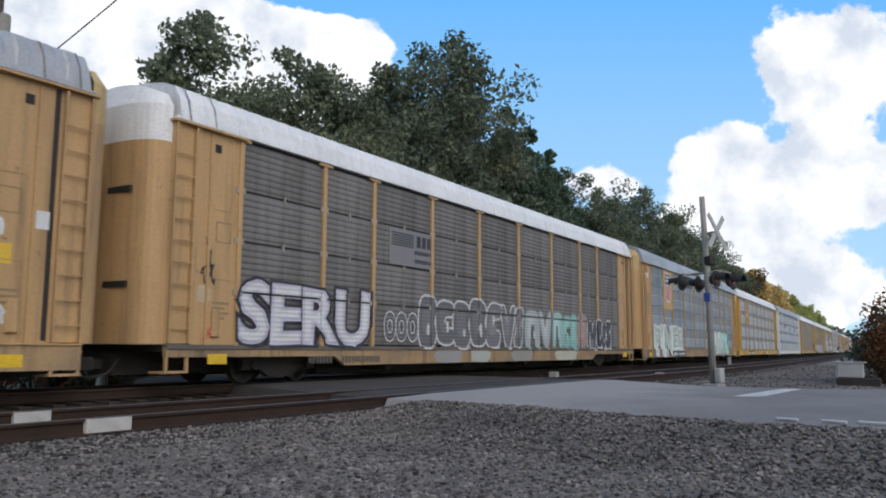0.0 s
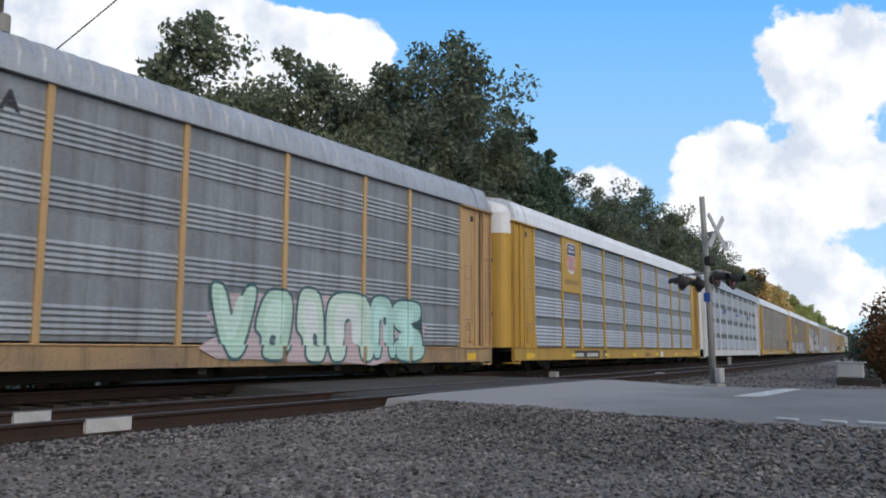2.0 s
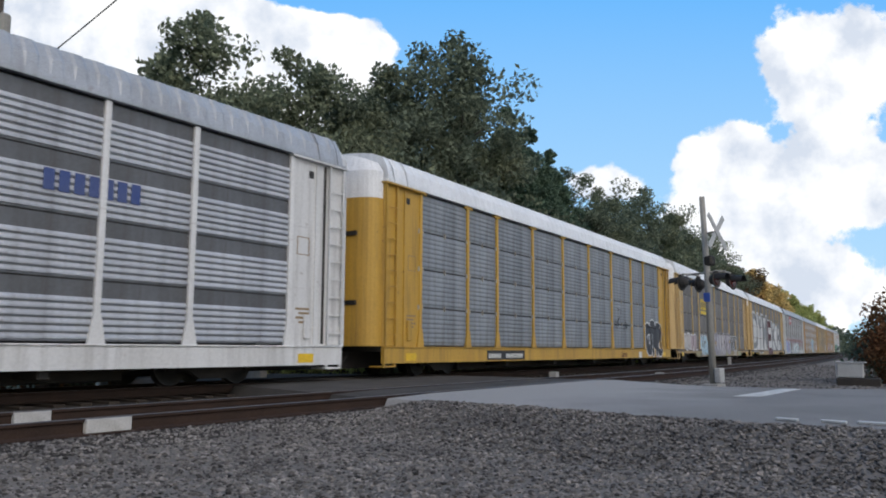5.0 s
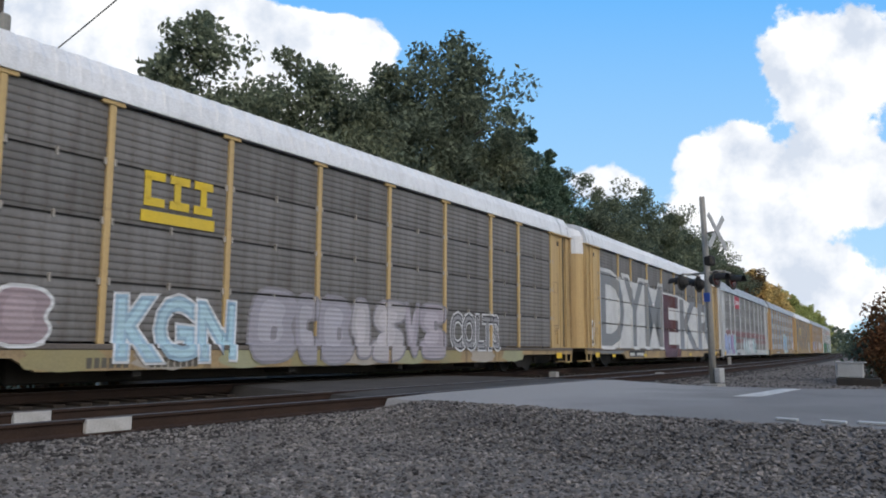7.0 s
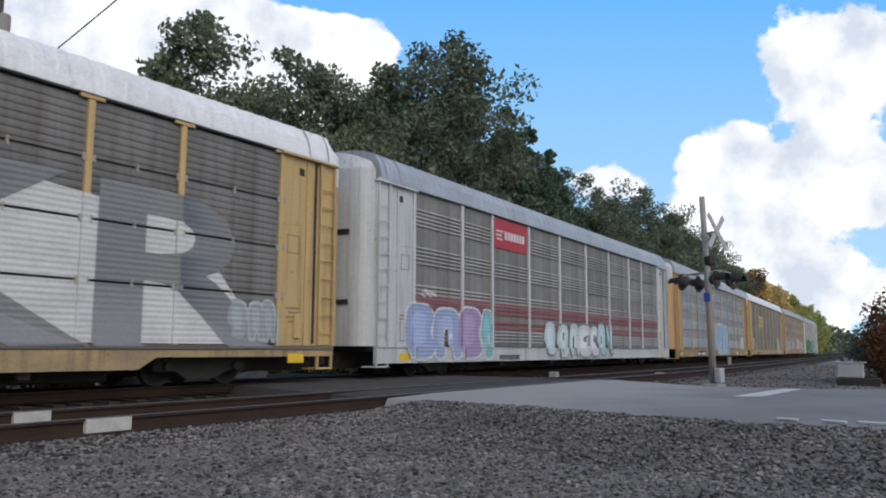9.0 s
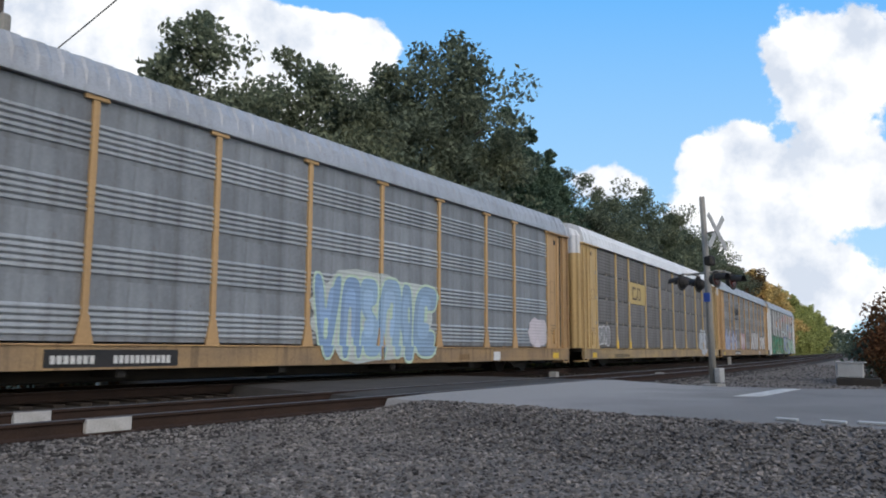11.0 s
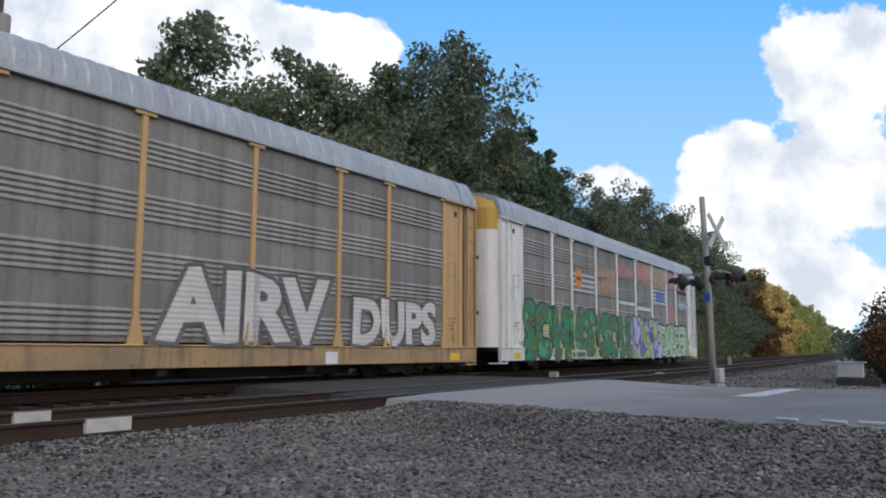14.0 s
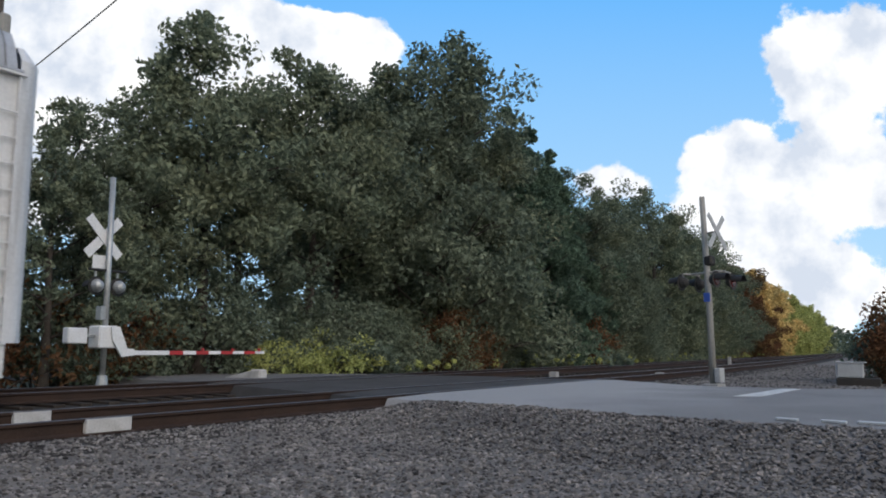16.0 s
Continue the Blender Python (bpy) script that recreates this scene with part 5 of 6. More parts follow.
                for i in range(7):
                    xx = -1.2 + 0.4 * i
                    box(bm, xx - 0.015, xx + 0.015, -HALF - 0.312, -HALF - 0.28, DECK, 5.4)
                return mesh_of("door_gap", bm, M["black"])
            turned(part("door_gap", cached("gaps", gaps), None, car), sg)
        y = -HALF + 1.0 if sg < 0 else HALF - 1.5
        part("sill_reflector", boxm(1.503, 1.510, y, y + 0.5, 0.62, 0.82), M["sticker"], car, "yellow reflective sticker")
        part("door_lock", boxm(1.44, 1.50, min(sg * 12.2, sg * 12.4), max(sg * 12.2, sg * 12.4), 1.15, 1.7, 0.02), F, car)
    return car


M["faded"] = mat("faded_stencil", (0.26, 0.18, 0.10), 0.7, second=(0.34, 0.24, 0.13), scale=6)
M["roof_seam"] = mat("dirty_roof_seam", (0.16, 0.16, 0.16), 0.7, second=(0.25, 0.25, 0.25), scale=3)
M["clip"] = mat("pale_clip", (0.40, 0.38, 0.34), 0.6, second=(0.25, 0.2, 0.16), scale=6)
M["sticker"] = mat("yellow_sticker", (0.75, 0.48, 0.02), 0.5, second=(0.6, 0.4, 0.03), scale=3)
M["plate"] = mat("black_number_plate", (0.02, 0.02, 0.02), 0.6, second=(0.035, 0.03, 0.03), scale=3)
M["mark"] = mat("white_marking", (0.65, 0.65, 0.63), 0.6, second=(0.5, 0.5, 0.48), scale=3)
M["ink_black"] = mat("black_marking", (0.03, 0.03, 0.035), 0.6, second=(0.06, 0.06, 0.06), scale=3)


def number_plate(car, y, w=2.6, dark=True, out=0.0):
    p = part("number_plate", boxm(1.503, 1.509 + out, slide(y), slide(y + w), 0.60, 0.90), M["plate"] if dark else M["tan"], car, "black plate with unreadable white characters" if dark else "")
    bars(p, "marking", y + 0.1, 0.66, w - 0.2, 0.14, [(0.0, 0.34), (0.48, 0.5)], M["mark"] if dark else M["ink_black"], 1.514 + out)


cars = []

# car 0 .. 12, in running order
c = rail_car("tan covered rail car with grey roof, its tail just passing", "tan", "ribs", "galv", roof="roof_grey", cap="cream")
cars.append(c)
c = rail_car("tan covered rail car with dark grey panels, white roof and graffiti", "tan", "dense", "galv_dark", roof="roof_white", fish=True)
cars.append(c)
c = rail_car("tan covered rail car with ribbed bluish steel panels and shield emblem", "tan", "ribs", "galv", roof="roof_grey", cap="cream", tee=False)
cars.append(c)
c = rail_car("bright yellow covered rail car with shining perforated panels, white roof", "yellow", "band", "galv_perf", band="galv_soft", worn="galv_light", roof="roof_white", flare=True, tee=False)
cars.append(c)
c = rail_car("white covered rail car with white and dark banded panels", "white", "band", "galv_soft", roof="roof_grey", worn="galv_light", cap="yellow", flare=True, tee=False)
cars.append(c)
c = rail_car("yellow covered rail car with grey jointed panels and black graffiti", "yellow", "dense", "galv", roof="roof_white", flare=True)
cars.append(c)
c = rail_car("pale yellow covered rail car with dark grey panels and yellow emblem", "cream", "dense", "galv_dark", roof="roof_white", fish=True)
cars.append(c)
c = rail_car("pale yellow covered rail car under huge white and grey letters", "cream", "dense", "galv_dark", roof="roof_white", fish=True)
cars.append(c)
c = rail_car("greyish white covered rail car with red band and red emblem", "offwhite", "ribs", "galv_brown", roof="roof_grey", cap="offwhite", tee=False, worn="rib_brown")
cars.append(c)
c = rail_car("tan covered rail car with ribbed grey panels and blue graffiti", "tan", "ribs", "galv", roof="roof_grey", cap="offwhite", flare=True)
cars.append(c)
c = rail_car("pale yellow rail car with slatted end doors and emblem panel", "cream", "dense", "galv_dark", roof="roof_white", slats=True, tee=False, flare=True)
cars.append(c)
c = rail_car("tan covered rail car with weathered panels, checkered and white graffiti", "tan", "ribs", "galv_brown", roof="roof_grey", cap="offwhite", flare=True, worn="rib_brown")
cars.append(c)
c = rail_car("white last rail car covered in green and blue graffiti", "white", "ribs", "galv_brown", roof="roof_grey", cap="yellow", tee=True, worn="rib_brown")
cars.append(c)

def drape(me, dense):
    """Lay flat paint over posts and sill; on jointed panels leave the open joints free."""
    bm = bmesh.new()
    bm.from_mesh(me)
    ys = [v.co.y for v in bm.verts]
    zs = [v.co.z for v in bm.verts]
    y0, y1, z0, z1 = min(ys), max(ys), min(zs), max(zs)

    def cut(co, no):
        bmesh.ops.bisect_plane(bm, geom=bm.verts[:] + bm.edges[:] + bm.faces[:], plane_co=co, plane_no=no)
    posts = [e for e in EDGES if y0 - 0.1 < e < y1 + 0.1]
    for e in posts:
        for d in (-0.078, -0.074, 0.074, 0.078):
            cut((0, e + d, 0), (0, 1, 0))
    if z0 < 1.0:
        cut((0, 0, 1.012), (0, 0, 1)), cut((0, 0, 1.006), (0, 0, 1))
    joints = [DECK + 0.04 + r * ROW_H for r in (1, 2, 3)] if dense else []
    for j in joints:
        if z0 < j < z1:
            cut((0, 0, j - 0.045), (0, 0, 1)), cut((0, 0, j), (0, 0, 1))
    for v in bm.verts:
        if any(abs(v.co.y - e) < 0.0755 for e in posts):
            v.co.x += 0.041
        elif v.co.z < 1.009:
            v.co.x += 0.088
    gone = []
    for f in bm.faces:
        c = f.calc_center_median()
        if c.x < 1.47 and any(j - 0.045 < c.z < j for j in joints):
            gone.append(f)
    bmesh.ops.delete(bm, geom=gone, context="FACES")
    bm.to_mesh(me)
    bm.free()


def wash(o, car):
    drape(o.data, "dense" in car)
    for ch in o.children:
        drape(ch.data, "dense" in car)
    return o


def sign(car, name, y, z, w, h, rgb, x=1.453, label=""):
    y, z, w, h = drawn(y, z, w, h)
    bm = boxm(x - 0.01, x, y, y + w, z, z + h)
    return part(name, bm, ink(rgb, 0), car, label)


def marks(parent, y, z, w, h, groups, rgb, x=1.458, name="marking"):
    return bars(parent, name, y, z, w, h, groups, ink(rgb, 0), x)


SHAPES = [
    [(0, 0), (0, 0.8), (0.2, 1), (0.8, 1), (1, 0.8), (1, 0), (0.66, 0), (0.66, 0.55), (0.5, 0.65), (0.36, 0.55), (0.36, 0)],
    [(0, 0), (0, 1), (0.75, 1), (1, 0.78), (0.82, 0.5), (1, 0.28), (0.8, 0)],
    [(0, 0.2), (0, 0.8), (0.3, 1), (1, 0.95), (0.95, 0.64), (0.48, 0.64), (0.44, 0.36), (1, 0.36), (0.9, 0), (0.2, 0)],
    [(0, 0), (0.04, 0.34), (0.5, 0.38), (0, 0.6), (0.1, 1), (1, 1), (0.95, 0.68), (0.56, 0.62), (1, 0.46), (0.9, 0)],
    [(0, 1), (0.32, 1), (0.5, 0.42), (0.7, 1), (1, 1), (0.68, 0), (0.34, 0)],
    [(0.15, 0), (0.2, 0.32), (0, 0.42), (0.08, 0.78), (0.25, 1), (0.85, 0.95), (0.8, 0)],
]


def bubbles(car, y, z, w, h, n, fills, outline, seed, label, tilt=0.12, halo=None):
    """A row of swollen letter-like shapes that cannot be read: dark outlines, filled, each with a stroke cut into it."""
    rng = random.Random(seed)
    root = None

    def shape(pts, x, rgb, name, par):
        bm = bmesh.new()
        bm.faces.new([bm.verts.new((x, a, b)) for a, b in pts])
        o = part(name, bm, rgb if isinstance(rgb, bpy.types.Material) else ink(rgb), par)
        drape(o.data, "dense" in car)
        return o

    def rounded(cx, cz, rw, rh, grow, lean, kind):
        pts = [Vector(p) for p in SHAPES[kind % len(SHAPES)]]
        for _ in range(2):
            pts = [q for a, b in zip(pts, pts[1:] + pts[:1]) for q in (a.lerp(b, 0.22), a.lerp(b, 0.78))]
        pts = [Vector((cx + (p.x * 2 - 1) * rw + lean * (p.y - 0.5) * 2 * rh, cz + (p.y * 2 - 1) * rh)) for p in pts]
        out = []
        for k, p in enumerate(pts):
            d = pts[(k + 1) % len(pts)] - pts[k - 1]
            nrm = Vector((-d.y, d.x)).normalized()
            out.append(tuple(p + nrm * grow))
        return out
    if halo:
        root = blob(car, "graffiti", y - 0.15, z, w + 0.3, h * 1.08, halo, seed, 1.4495, label=label)
        wash(root, car)
    y, z, w, h = drawn(y, z, w, h)
    cuts = [0.0]
    for i in range(n):
        cuts.append(cuts[-1] + rng.uniform(0.7, 1.3))
    cuts = [y + w * q / cuts[-1] for q in cuts]
    for i in range(n):
        cx, cz = (cuts[i] + cuts[i + 1]) / 2, z + h * (0.5 + 0.04 * rng.uniform(-1, 1))
        rw, rh, lean = (cuts[i + 1] - cuts[i]) * 0.54, h * rng.uniform(0.44, 0.50), tilt * rng.uniform(-1, 1)
        kind = rng.randrange(len(SHAPES))
        fill = fills[i * len(fills) // n]
        dx = 0.0011 * (i % 3)
        o = shape(rounded(cx, cz, rw, rh, 0.055, lean, kind), 1.4515 + dx, outline, "graffiti" if root is None else "letter_outline", car if root is None else root)
        if root is None:
            root = o
            o["label"] = label
        shape(rounded(cx, cz, rw, rh, -0.012, lean, kind), 1.4550 + dx, fill, "letter_fill", root)
        pale = fill if isinstance(fill, bpy.types.Material) else tuple(min(0.75, 1.18 * q + 0.02) for q in fill)
        if pale is not fill:
            shape(rounded(cx - rw * 0.1, cz + rh * 0.1, rw * 0.55, rh * 0.6, 0, lean, kind), 1.4585 + dx, pale, "letter_highlight", root)
        if rng.random() < 0.6:
            shape(rounded(cx + rw * 0.3 * rng.uniform(-1, 1), cz + rh * rng.uniform(-0.5, 0.3), rw * 0.14, rh * rng.uniform(0.12, 0.3), 0, lean, 1), 1.4625, outline, "letter_stroke", root)
    return root


def scrawl(car, y, z, w, h, rgb, seed, label, x=1.447):
    """A thin sprayed scribble."""
    y, z, w, h = drawn(y, z, w, h)
    rng = random.Random(seed)
    bm = bmesh.new()
    for _ in range(4):
        pts = [(x, y + w * rng.random(), z + h * rng.random()) for _ in range(5)]
        fine = []
        for a, b, c in zip(pts, pts[1:], pts[2:]):
            for k in range(5):
                t = k / 5
                fine.append(tuple((1 - t) ** 2 * (p + q) / 2 + 2 * t * (1 - t) * q + t * t * (q + r) / 2 for p, q, r in zip(a, b, c)))
        for p, q in zip(fine, fine[1:]):
            d = Vector(q) - Vector(p)
            nrm = Vector((0, -d.z, d.y)).normalized() * 0.018
            p, q = Vector(p), Vector(q)
            bm.faces.new([bm.verts.new(v) for v in (p - nrm, q - nrm * 0.9, q + nrm * 0.9, p + nrm)])
    return part("graffiti", bm, ink(rgb, 0), car, label)


for i in (1, 5, 6, 7, 10):
    cars[i]["dense"] = 1
WHT, BLK, GRY = (0.66, 0.67, 0.68), (0.025, 0.025, 0.03), (0.20, 0.205, 0.21)

# car 0: its tail end
c = cars[0]
marks(c, 12.05, 2.72, 0.55, 0.28, [(0, 1)], WHT, 1.446)
sign(c, "placard", 11.0, 2.15, 0.62, 0.30, (0.75, 0.48, 0.03), 1.447, "yellow warning placard")
blob(c, "round_sticker", 11.15, 2.55, 0.28, 0.28, WHT, 3, 1.447, 16, "round white sticker", 0)
scrawl(c, 10.95, 1.15, 0.7, 0.5, WHT, 4, "white scribble on the end panel")
# car 1
c = cars[1]
wash(lettering(c, "graffiti", "SERU", -11.0, 0.93, 4.3, 1.40, [(0.085, BLK), (0.045, (0.52, 0.50, 0.60)), (0.0, WHT)], wob=0.04, seed=1, label="white and lavender block graffiti with black outline"), c)
wash(lettering(c, "graffiti", "ooo", -6.2, 1.1, 1.55, 0.78, [(0.05, WHT), (0.02, BLK), (-0.005, (0.16, 0.16, 0.165))], label="row of white outlined rings"), c)
bubbles(c, -4.6, 0.98, 6.2, 1.35, 7, [(0.13, 0.13, 0.135), (0.17, 0.17, 0.175)], (0.60, 0.60, 0.60), 5, "black bubble graffiti with pale outline")
bubbles(c, 1.8, 0.95, 5.5, 1.3, 6, [(0.40, 0.44, 0.44), (0.34, 0.52, 0.48), (0.24, 0.46, 0.42), (0.36, 0.24, 0.22)], (0.22, 0.25, 0.25), 6, "faded white, mint and red graffiti")
bubbles(c, 7.35, 0.95, 2.5, 1.15, 5, [(0.05, 0.05, 0.055)], (0.60, 0.60, 0.60), 7, "small black bubble graffiti with white outline")
p = sign(c, "emblem_panel", -6.0, 3.03, 2.1, 0.92, (0.21, 0.21, 0.215), 1.4505, "grey emblem panel with dark bars")
for k in range(6):
    marks(p, -5.9, 3.82 - 0.06 * k, 1.0, 0.03, [(0, 1)], BLK, 1.455)
marks(p, -4.75, 3.55, 0.75, 0.30, [(0, 1)], BLK, 1.455), marks(p, -4.85, 3.36, 0.95, 0.10, [(0, 1)], BLK, 1.455), marks(p, -4.85, 3.14, 0.95, 0.10, [(0, 1)], BLK, 1.455)
scrawl(c, -12.35, 1.95, 0.72, 1.2, BLK, 1, "black tag scribbled on the end panel")
scrawl(c, -12.33, 1.0, 0.72, 0.36, (0.55, 0.10, 0.08), 2, "red tag scribbled on the end panel")
blob(c, "paint_patch", -12.4, 1.75, 0.5, 0.35, (0.52, 0.42, 0.28), 5, 1.446, 16, "", 0)
marks(c, -8.9, 0.6, 2.6, 0.16, [(0, 0.3), (0.42, 0.55)], (0.09, 0.08, 0.06), 1.511)
for k, (y, w, rgb) in enumerate(((-4.0, 1.6, (0.30, 0.30, 0.29)), (-2.0, 1.3, (0.42, 0.44, 0.40)), (0.6, 1.7, (0.30, 0.29, 0.26)), (4.0, 2.2, (0.46, 0.46, 0.36)))):
    blob(c, "paint_patch", y, 0.52, w, 0.44, rgb, 20 + k, 1.511, 18, "", 0)
# car 2
c = cars[2]
p = sign(c, "emblem_panel", -8.38, 3.0, 1.66, 2.02, (0.52, 0.34, 0.12), 1.4495, "tan panel carrying a shield emblem")
shield(p, -8.13, 4.02, 1.16)
lettering(c, "slogan", "BUILDING", -6.05, 4.42, 1.95, 0.34, [(0.025, BLK)], x=1.453, label="black slogan letters", ribs=0)
lettering(c, "slogan", "AMERICA", -3.75, 4.42, 1.95, 0.34, [(0.025, BLK)], x=1.453, label="black slogan letters", ribs=0)
wash(lettering(c, "graffiti", "PINES", -10.55, 0.55, 6.0, 1.72, [(0.10, (0.10, 0.13, 0.17)), (0.085, WHT), (0.01, (0.42, 0.52, 0.40))], wob=0.08, seed=4, label="big white and pale green graffiti letters"), c)
number_plate(c, -7.28, 2.8, out=0.05)
o = wash(blob(c, "graffiti_cloud", 1.6, 0.52, 7.7, 1.62, (0.52, 0.42, 0.44), 8, 1.448, label="pinkish sprayed ground"), c)
bubbles(c, 2.0, 0.58, 7.0, 1.62, 6, [(0.45, 0.66, 0.55), (0.55, 0.70, 0.60), (0.40, 0.64, 0.58)], (0.05, 0.12, 0.13), 9, "mint green bubble graffiti with dark outline")
for k in range(3):
    scrawl(c, -12.6 + 0.3 * k, 2.6, 0.9, 1.2, (0.24, 0.19, 0.12), 30 + k, "brown scribble on the end panel")
sign(c, "notice", -12.2, 4.35, 0.75, 0.22, WHT, 1.447)
# car 3
c = cars[3]
p = sign(c, "emblem_panel", -8.38, 3.02, 1.66, 2.0, (0.50, 0.31, 0.06), 1.4495, "yellow panel carrying a shield emblem")
shield(p, -7.98, 4.22, 0.86)
lettering(c, "slogan", "BUILDING AMERICA", -8.22, 3.32, 1.42, 0.17, [(0.0, BLK)], x=1.453, label="black slogan letters", ribs=0)
number_plate(c, -7.5, 2.7)
number_plate(c, -4.3, 0.35)
marks(c, 1.6, 0.62, 0.75, 0.18, [(0, 1)], (0.16, 0.07, 0.02), 1.511)
sign(c, "sticker", 4.2, 0.58, 0.42, 0.28, WHT, 1.512)
for k in range(7):
    sign(c, "reflector", -11.5 + 3.7 * k, 0.66, 0.45, 0.12, (0.78, 0.58, 0.02), 1.512)
# car 4
c = cars[4]
marks(c, -5.6, 3.42, 1.6, 0.34, [(0, 1)], (0.04, 0.07, 0.22), 1.455)
marks(c, 0.2, 3.42, 1.6, 0.2, [(0, 1)], (0.04, 0.07, 0.22), 1.455)
marks(c, 5.6, 3.35, 1.8, 0.34, [(0, 1)], (0.04, 0.07, 0.22), 1.455)
# car 5
c = cars[5]
bubbles(c, 8.5, 0.62, 2.6, 1.75, 3, [(0.03, 0.03, 0.035)], WHT, 12, "black bubble graffiti with white outline")
scrawl(c, 4.3, 1.6, 1.0, 1.3, BLK, 13, "black outline doodle", 1.454)
scrawl(c, 5.4, 1.7, 0.8, 0.5, BLK, 14, "black tag", 1.454)
marks(c, 5.0, 0.62, 0.75, 0.18, [(0, 1)], (0.16, 0.07, 0.02), 1.511)
sign(c, "sticker", 7.4, 0.56, 0.4, 0.3, WHT, 1.512)
number_plate(c, -7.4, 2.6)
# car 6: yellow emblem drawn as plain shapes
c = cars[6]
YEL = (0.70, 0.50, 0.03)
for k in range(3):
    y = slide(-5.95 + 0.55 * k)
    bm = bmesh.new()
    for a, b, w, h in ((0, 0, 0.46, 0.15), (0, 0.46, 0.46, 0.15), ((0, 0.1, 0.16)[k], 0.1, 0.15, 0.42)):
        box(bm, 1.443, 1.456, y + a, y + a + w, rise(3.38 + b), rise(3.38 + b + h))
    part("emblem", bm, ink(YEL, 0), c, "yellow emblem shape")
sign(c, "emblem_line", -6.0, 3.1, 1.65, 0.2, YEL, 1.454, "yellow emblem underline")
wash(lettering(c, "graffiti", "KGN", -6.45, 0.62, 2.75, 1.26, [(0.08, WHT), (0.05, (0.30, 0.44, 0.55)), (0.0, (0.42, 0.62, 0.70))], wob=0.03, seed=2, label="pale blue graffiti letters with white outline"), c)
bubbles(c, -3.3, 0.62, 7.3, 1.5, 7, [(0.32, 0.31, 0.35), (0.42, 0.40, 0.42), (0.36, 0.33, 0.37)], (0.24, 0.23, 0.25), 15, "faded grey and mauve graffiti")
wash(lettering(c, "graffiti", "COLTS", 4.25, 0.85, 2.9, 1.15, [(0.08, WHT), (0.04, BLK), (0.0, (0.30, 0.30, 0.31))], label="white outlined graffiti letters"), c)
bubbles(c, -10.8, 0.95, 3.3, 0.9, 4, [(0.40, 0.38, 0.37), (0.32, 0.25, 0.27)], WHT, 16, "pale outlined graffiti")
marks(c, -6.9, 0.58, 2.4, 0.18, [(0, 0.34), (0.5, 0.45)], (0.10, 0.09, 0.07), 1.511)
for k in range(9):
    blob(c, "paint_patch", -8.0 + 1.9 * k, 0.52, 1.5, 0.44, ((0.30, 0.26, 0.13), (0.40, 0.36, 0.31), (0.33, 0.33, 0.2))[k % 3], 40 + k, 1.510, 18, "", 0)
scrawl(c, -12.3, 2.6, 0.5, 1.2, (0.12, 0.1, 0.07), 17, "dark tag on the end panel")
# car 7: huge grey letters on white
c = cars[7]
bm = bmesh.new()
bm.faces.new([bm.verts.new((1.447, slide(y), rise(z))) for y, z in ((-10.8, 1.02), (10.6, 1.02), (8.6, 3.2), (2.3, 3.85), (-1.4, 3.85), (-10.2, 4.1))])
wash(part("graffiti_ground", bm, ink((0.60, 0.605, 0.60)), c, "white painted ground behind huge letters"), c)
wash(lettering(c, "graffiti", "DYM", -10.9, 0.95, 9.7, 3.3, [(0.05, (0.58, 0.585, 0.58)), (0.015, (0.22, 0.23, 0.24))], label="huge grey letters on white"), c)
wash(lettering(c, "graffiti", "E", -1.2, 0.56, 3.3, 3.2, [(0.03, (0.085, 0.028, 0.032))], label="huge maroon letter"), c)
wash(lettering(c, "graffiti", "KR", 2.4, 0.95, 8.3, 2.75, [(0.02, (0.20, 0.205, 0.215))], label="huge grey letters on white"), c)
sign(c, "paint_patch", -12.35, 1.08, 0.5, 1.0, WHT, 1.447, "white painted patch")
scrawl(c, -12.4, 1.7, 0.6, 0.35, BLK, 19, "black tag", 1.451), scrawl(c, -12.4, 1.1, 0.6, 0.35, BLK, 20, "black tag", 1.451)
number_plate(c, -7.3, 2.4)
blob(c, "paint_patch", -11.5, 0.76, 3.6, 0.2, GRY, 21, 1.511, 18, "", 0)
bubbles(c, 9.6, 1.05, 1.2, 0.8, 3, [(0.30, 0.34, 0.36)], (0.40, 0.44, 0.46), 22, "small blue tag")
for k in range(4):
    sign(c, "reflector", -9.6 + 4.6 * k, 0.62, 0.42, 0.12, (0.75, 0.52, 0.02), 1.512)
# car 8
c = cars[8]
p = sign(c, "emblem_panel", -6.55, 4.05, 2.4, 0.92, (0.42, 0.03, 0.05), 1.452, "red emblem panel with white bars")
marks(p, -6.4, 4.42, 0.4, 0.06, [(0, 1)], WHT, 1.456), marks(p, -6.4, 4.55, 0.5, 0.06, [(0, 1)], WHT, 1.456), marks(p, -6.35, 4.3, 0.4, 0.06, [(0, 1)], WHT, 1.456)
marks(p, -5.8, 4.35, 1.5, 0.26, [(0, 1)], WHT, 1.456)
for z in (1.98, 2.12, 2.26, 1.55, 1.7):
    for a, b in zip(DRAWN, DRAWN[1:]):
        sign(c, "red_stripe", a + 0.08, z, b - a - 0.16, 0.07, (0.28, 0.06, 0.07), 1.4515)
bubbles(c, -11.4, 0.6, 4.8, 1.55, 4, [(0.30, 0.36, 0.55), (0.34, 0.25, 0.42), (0.20, 0.42, 0.46)], (0.62, 0.64, 0.66), 23, "purple and blue graffiti with white outline")
bubbles(c, -2.8, 0.65, 7.1, 1.3, 7, [(0.50, 0.60, 0.62), (0.58, 0.60, 0.62), (0.40, 0.56, 0.58)], (0.22, 0.26, 0.30), 24, "pale blue and white graffiti")
marks(c, -6.3, 0.6, 1.6, 0.16, [(0, 0.9)], BLK, 1.511)
scrawl(c, -10.6, 2.25, 0.9, 0.25, WHT, 25, "small white tag", 1.4545)
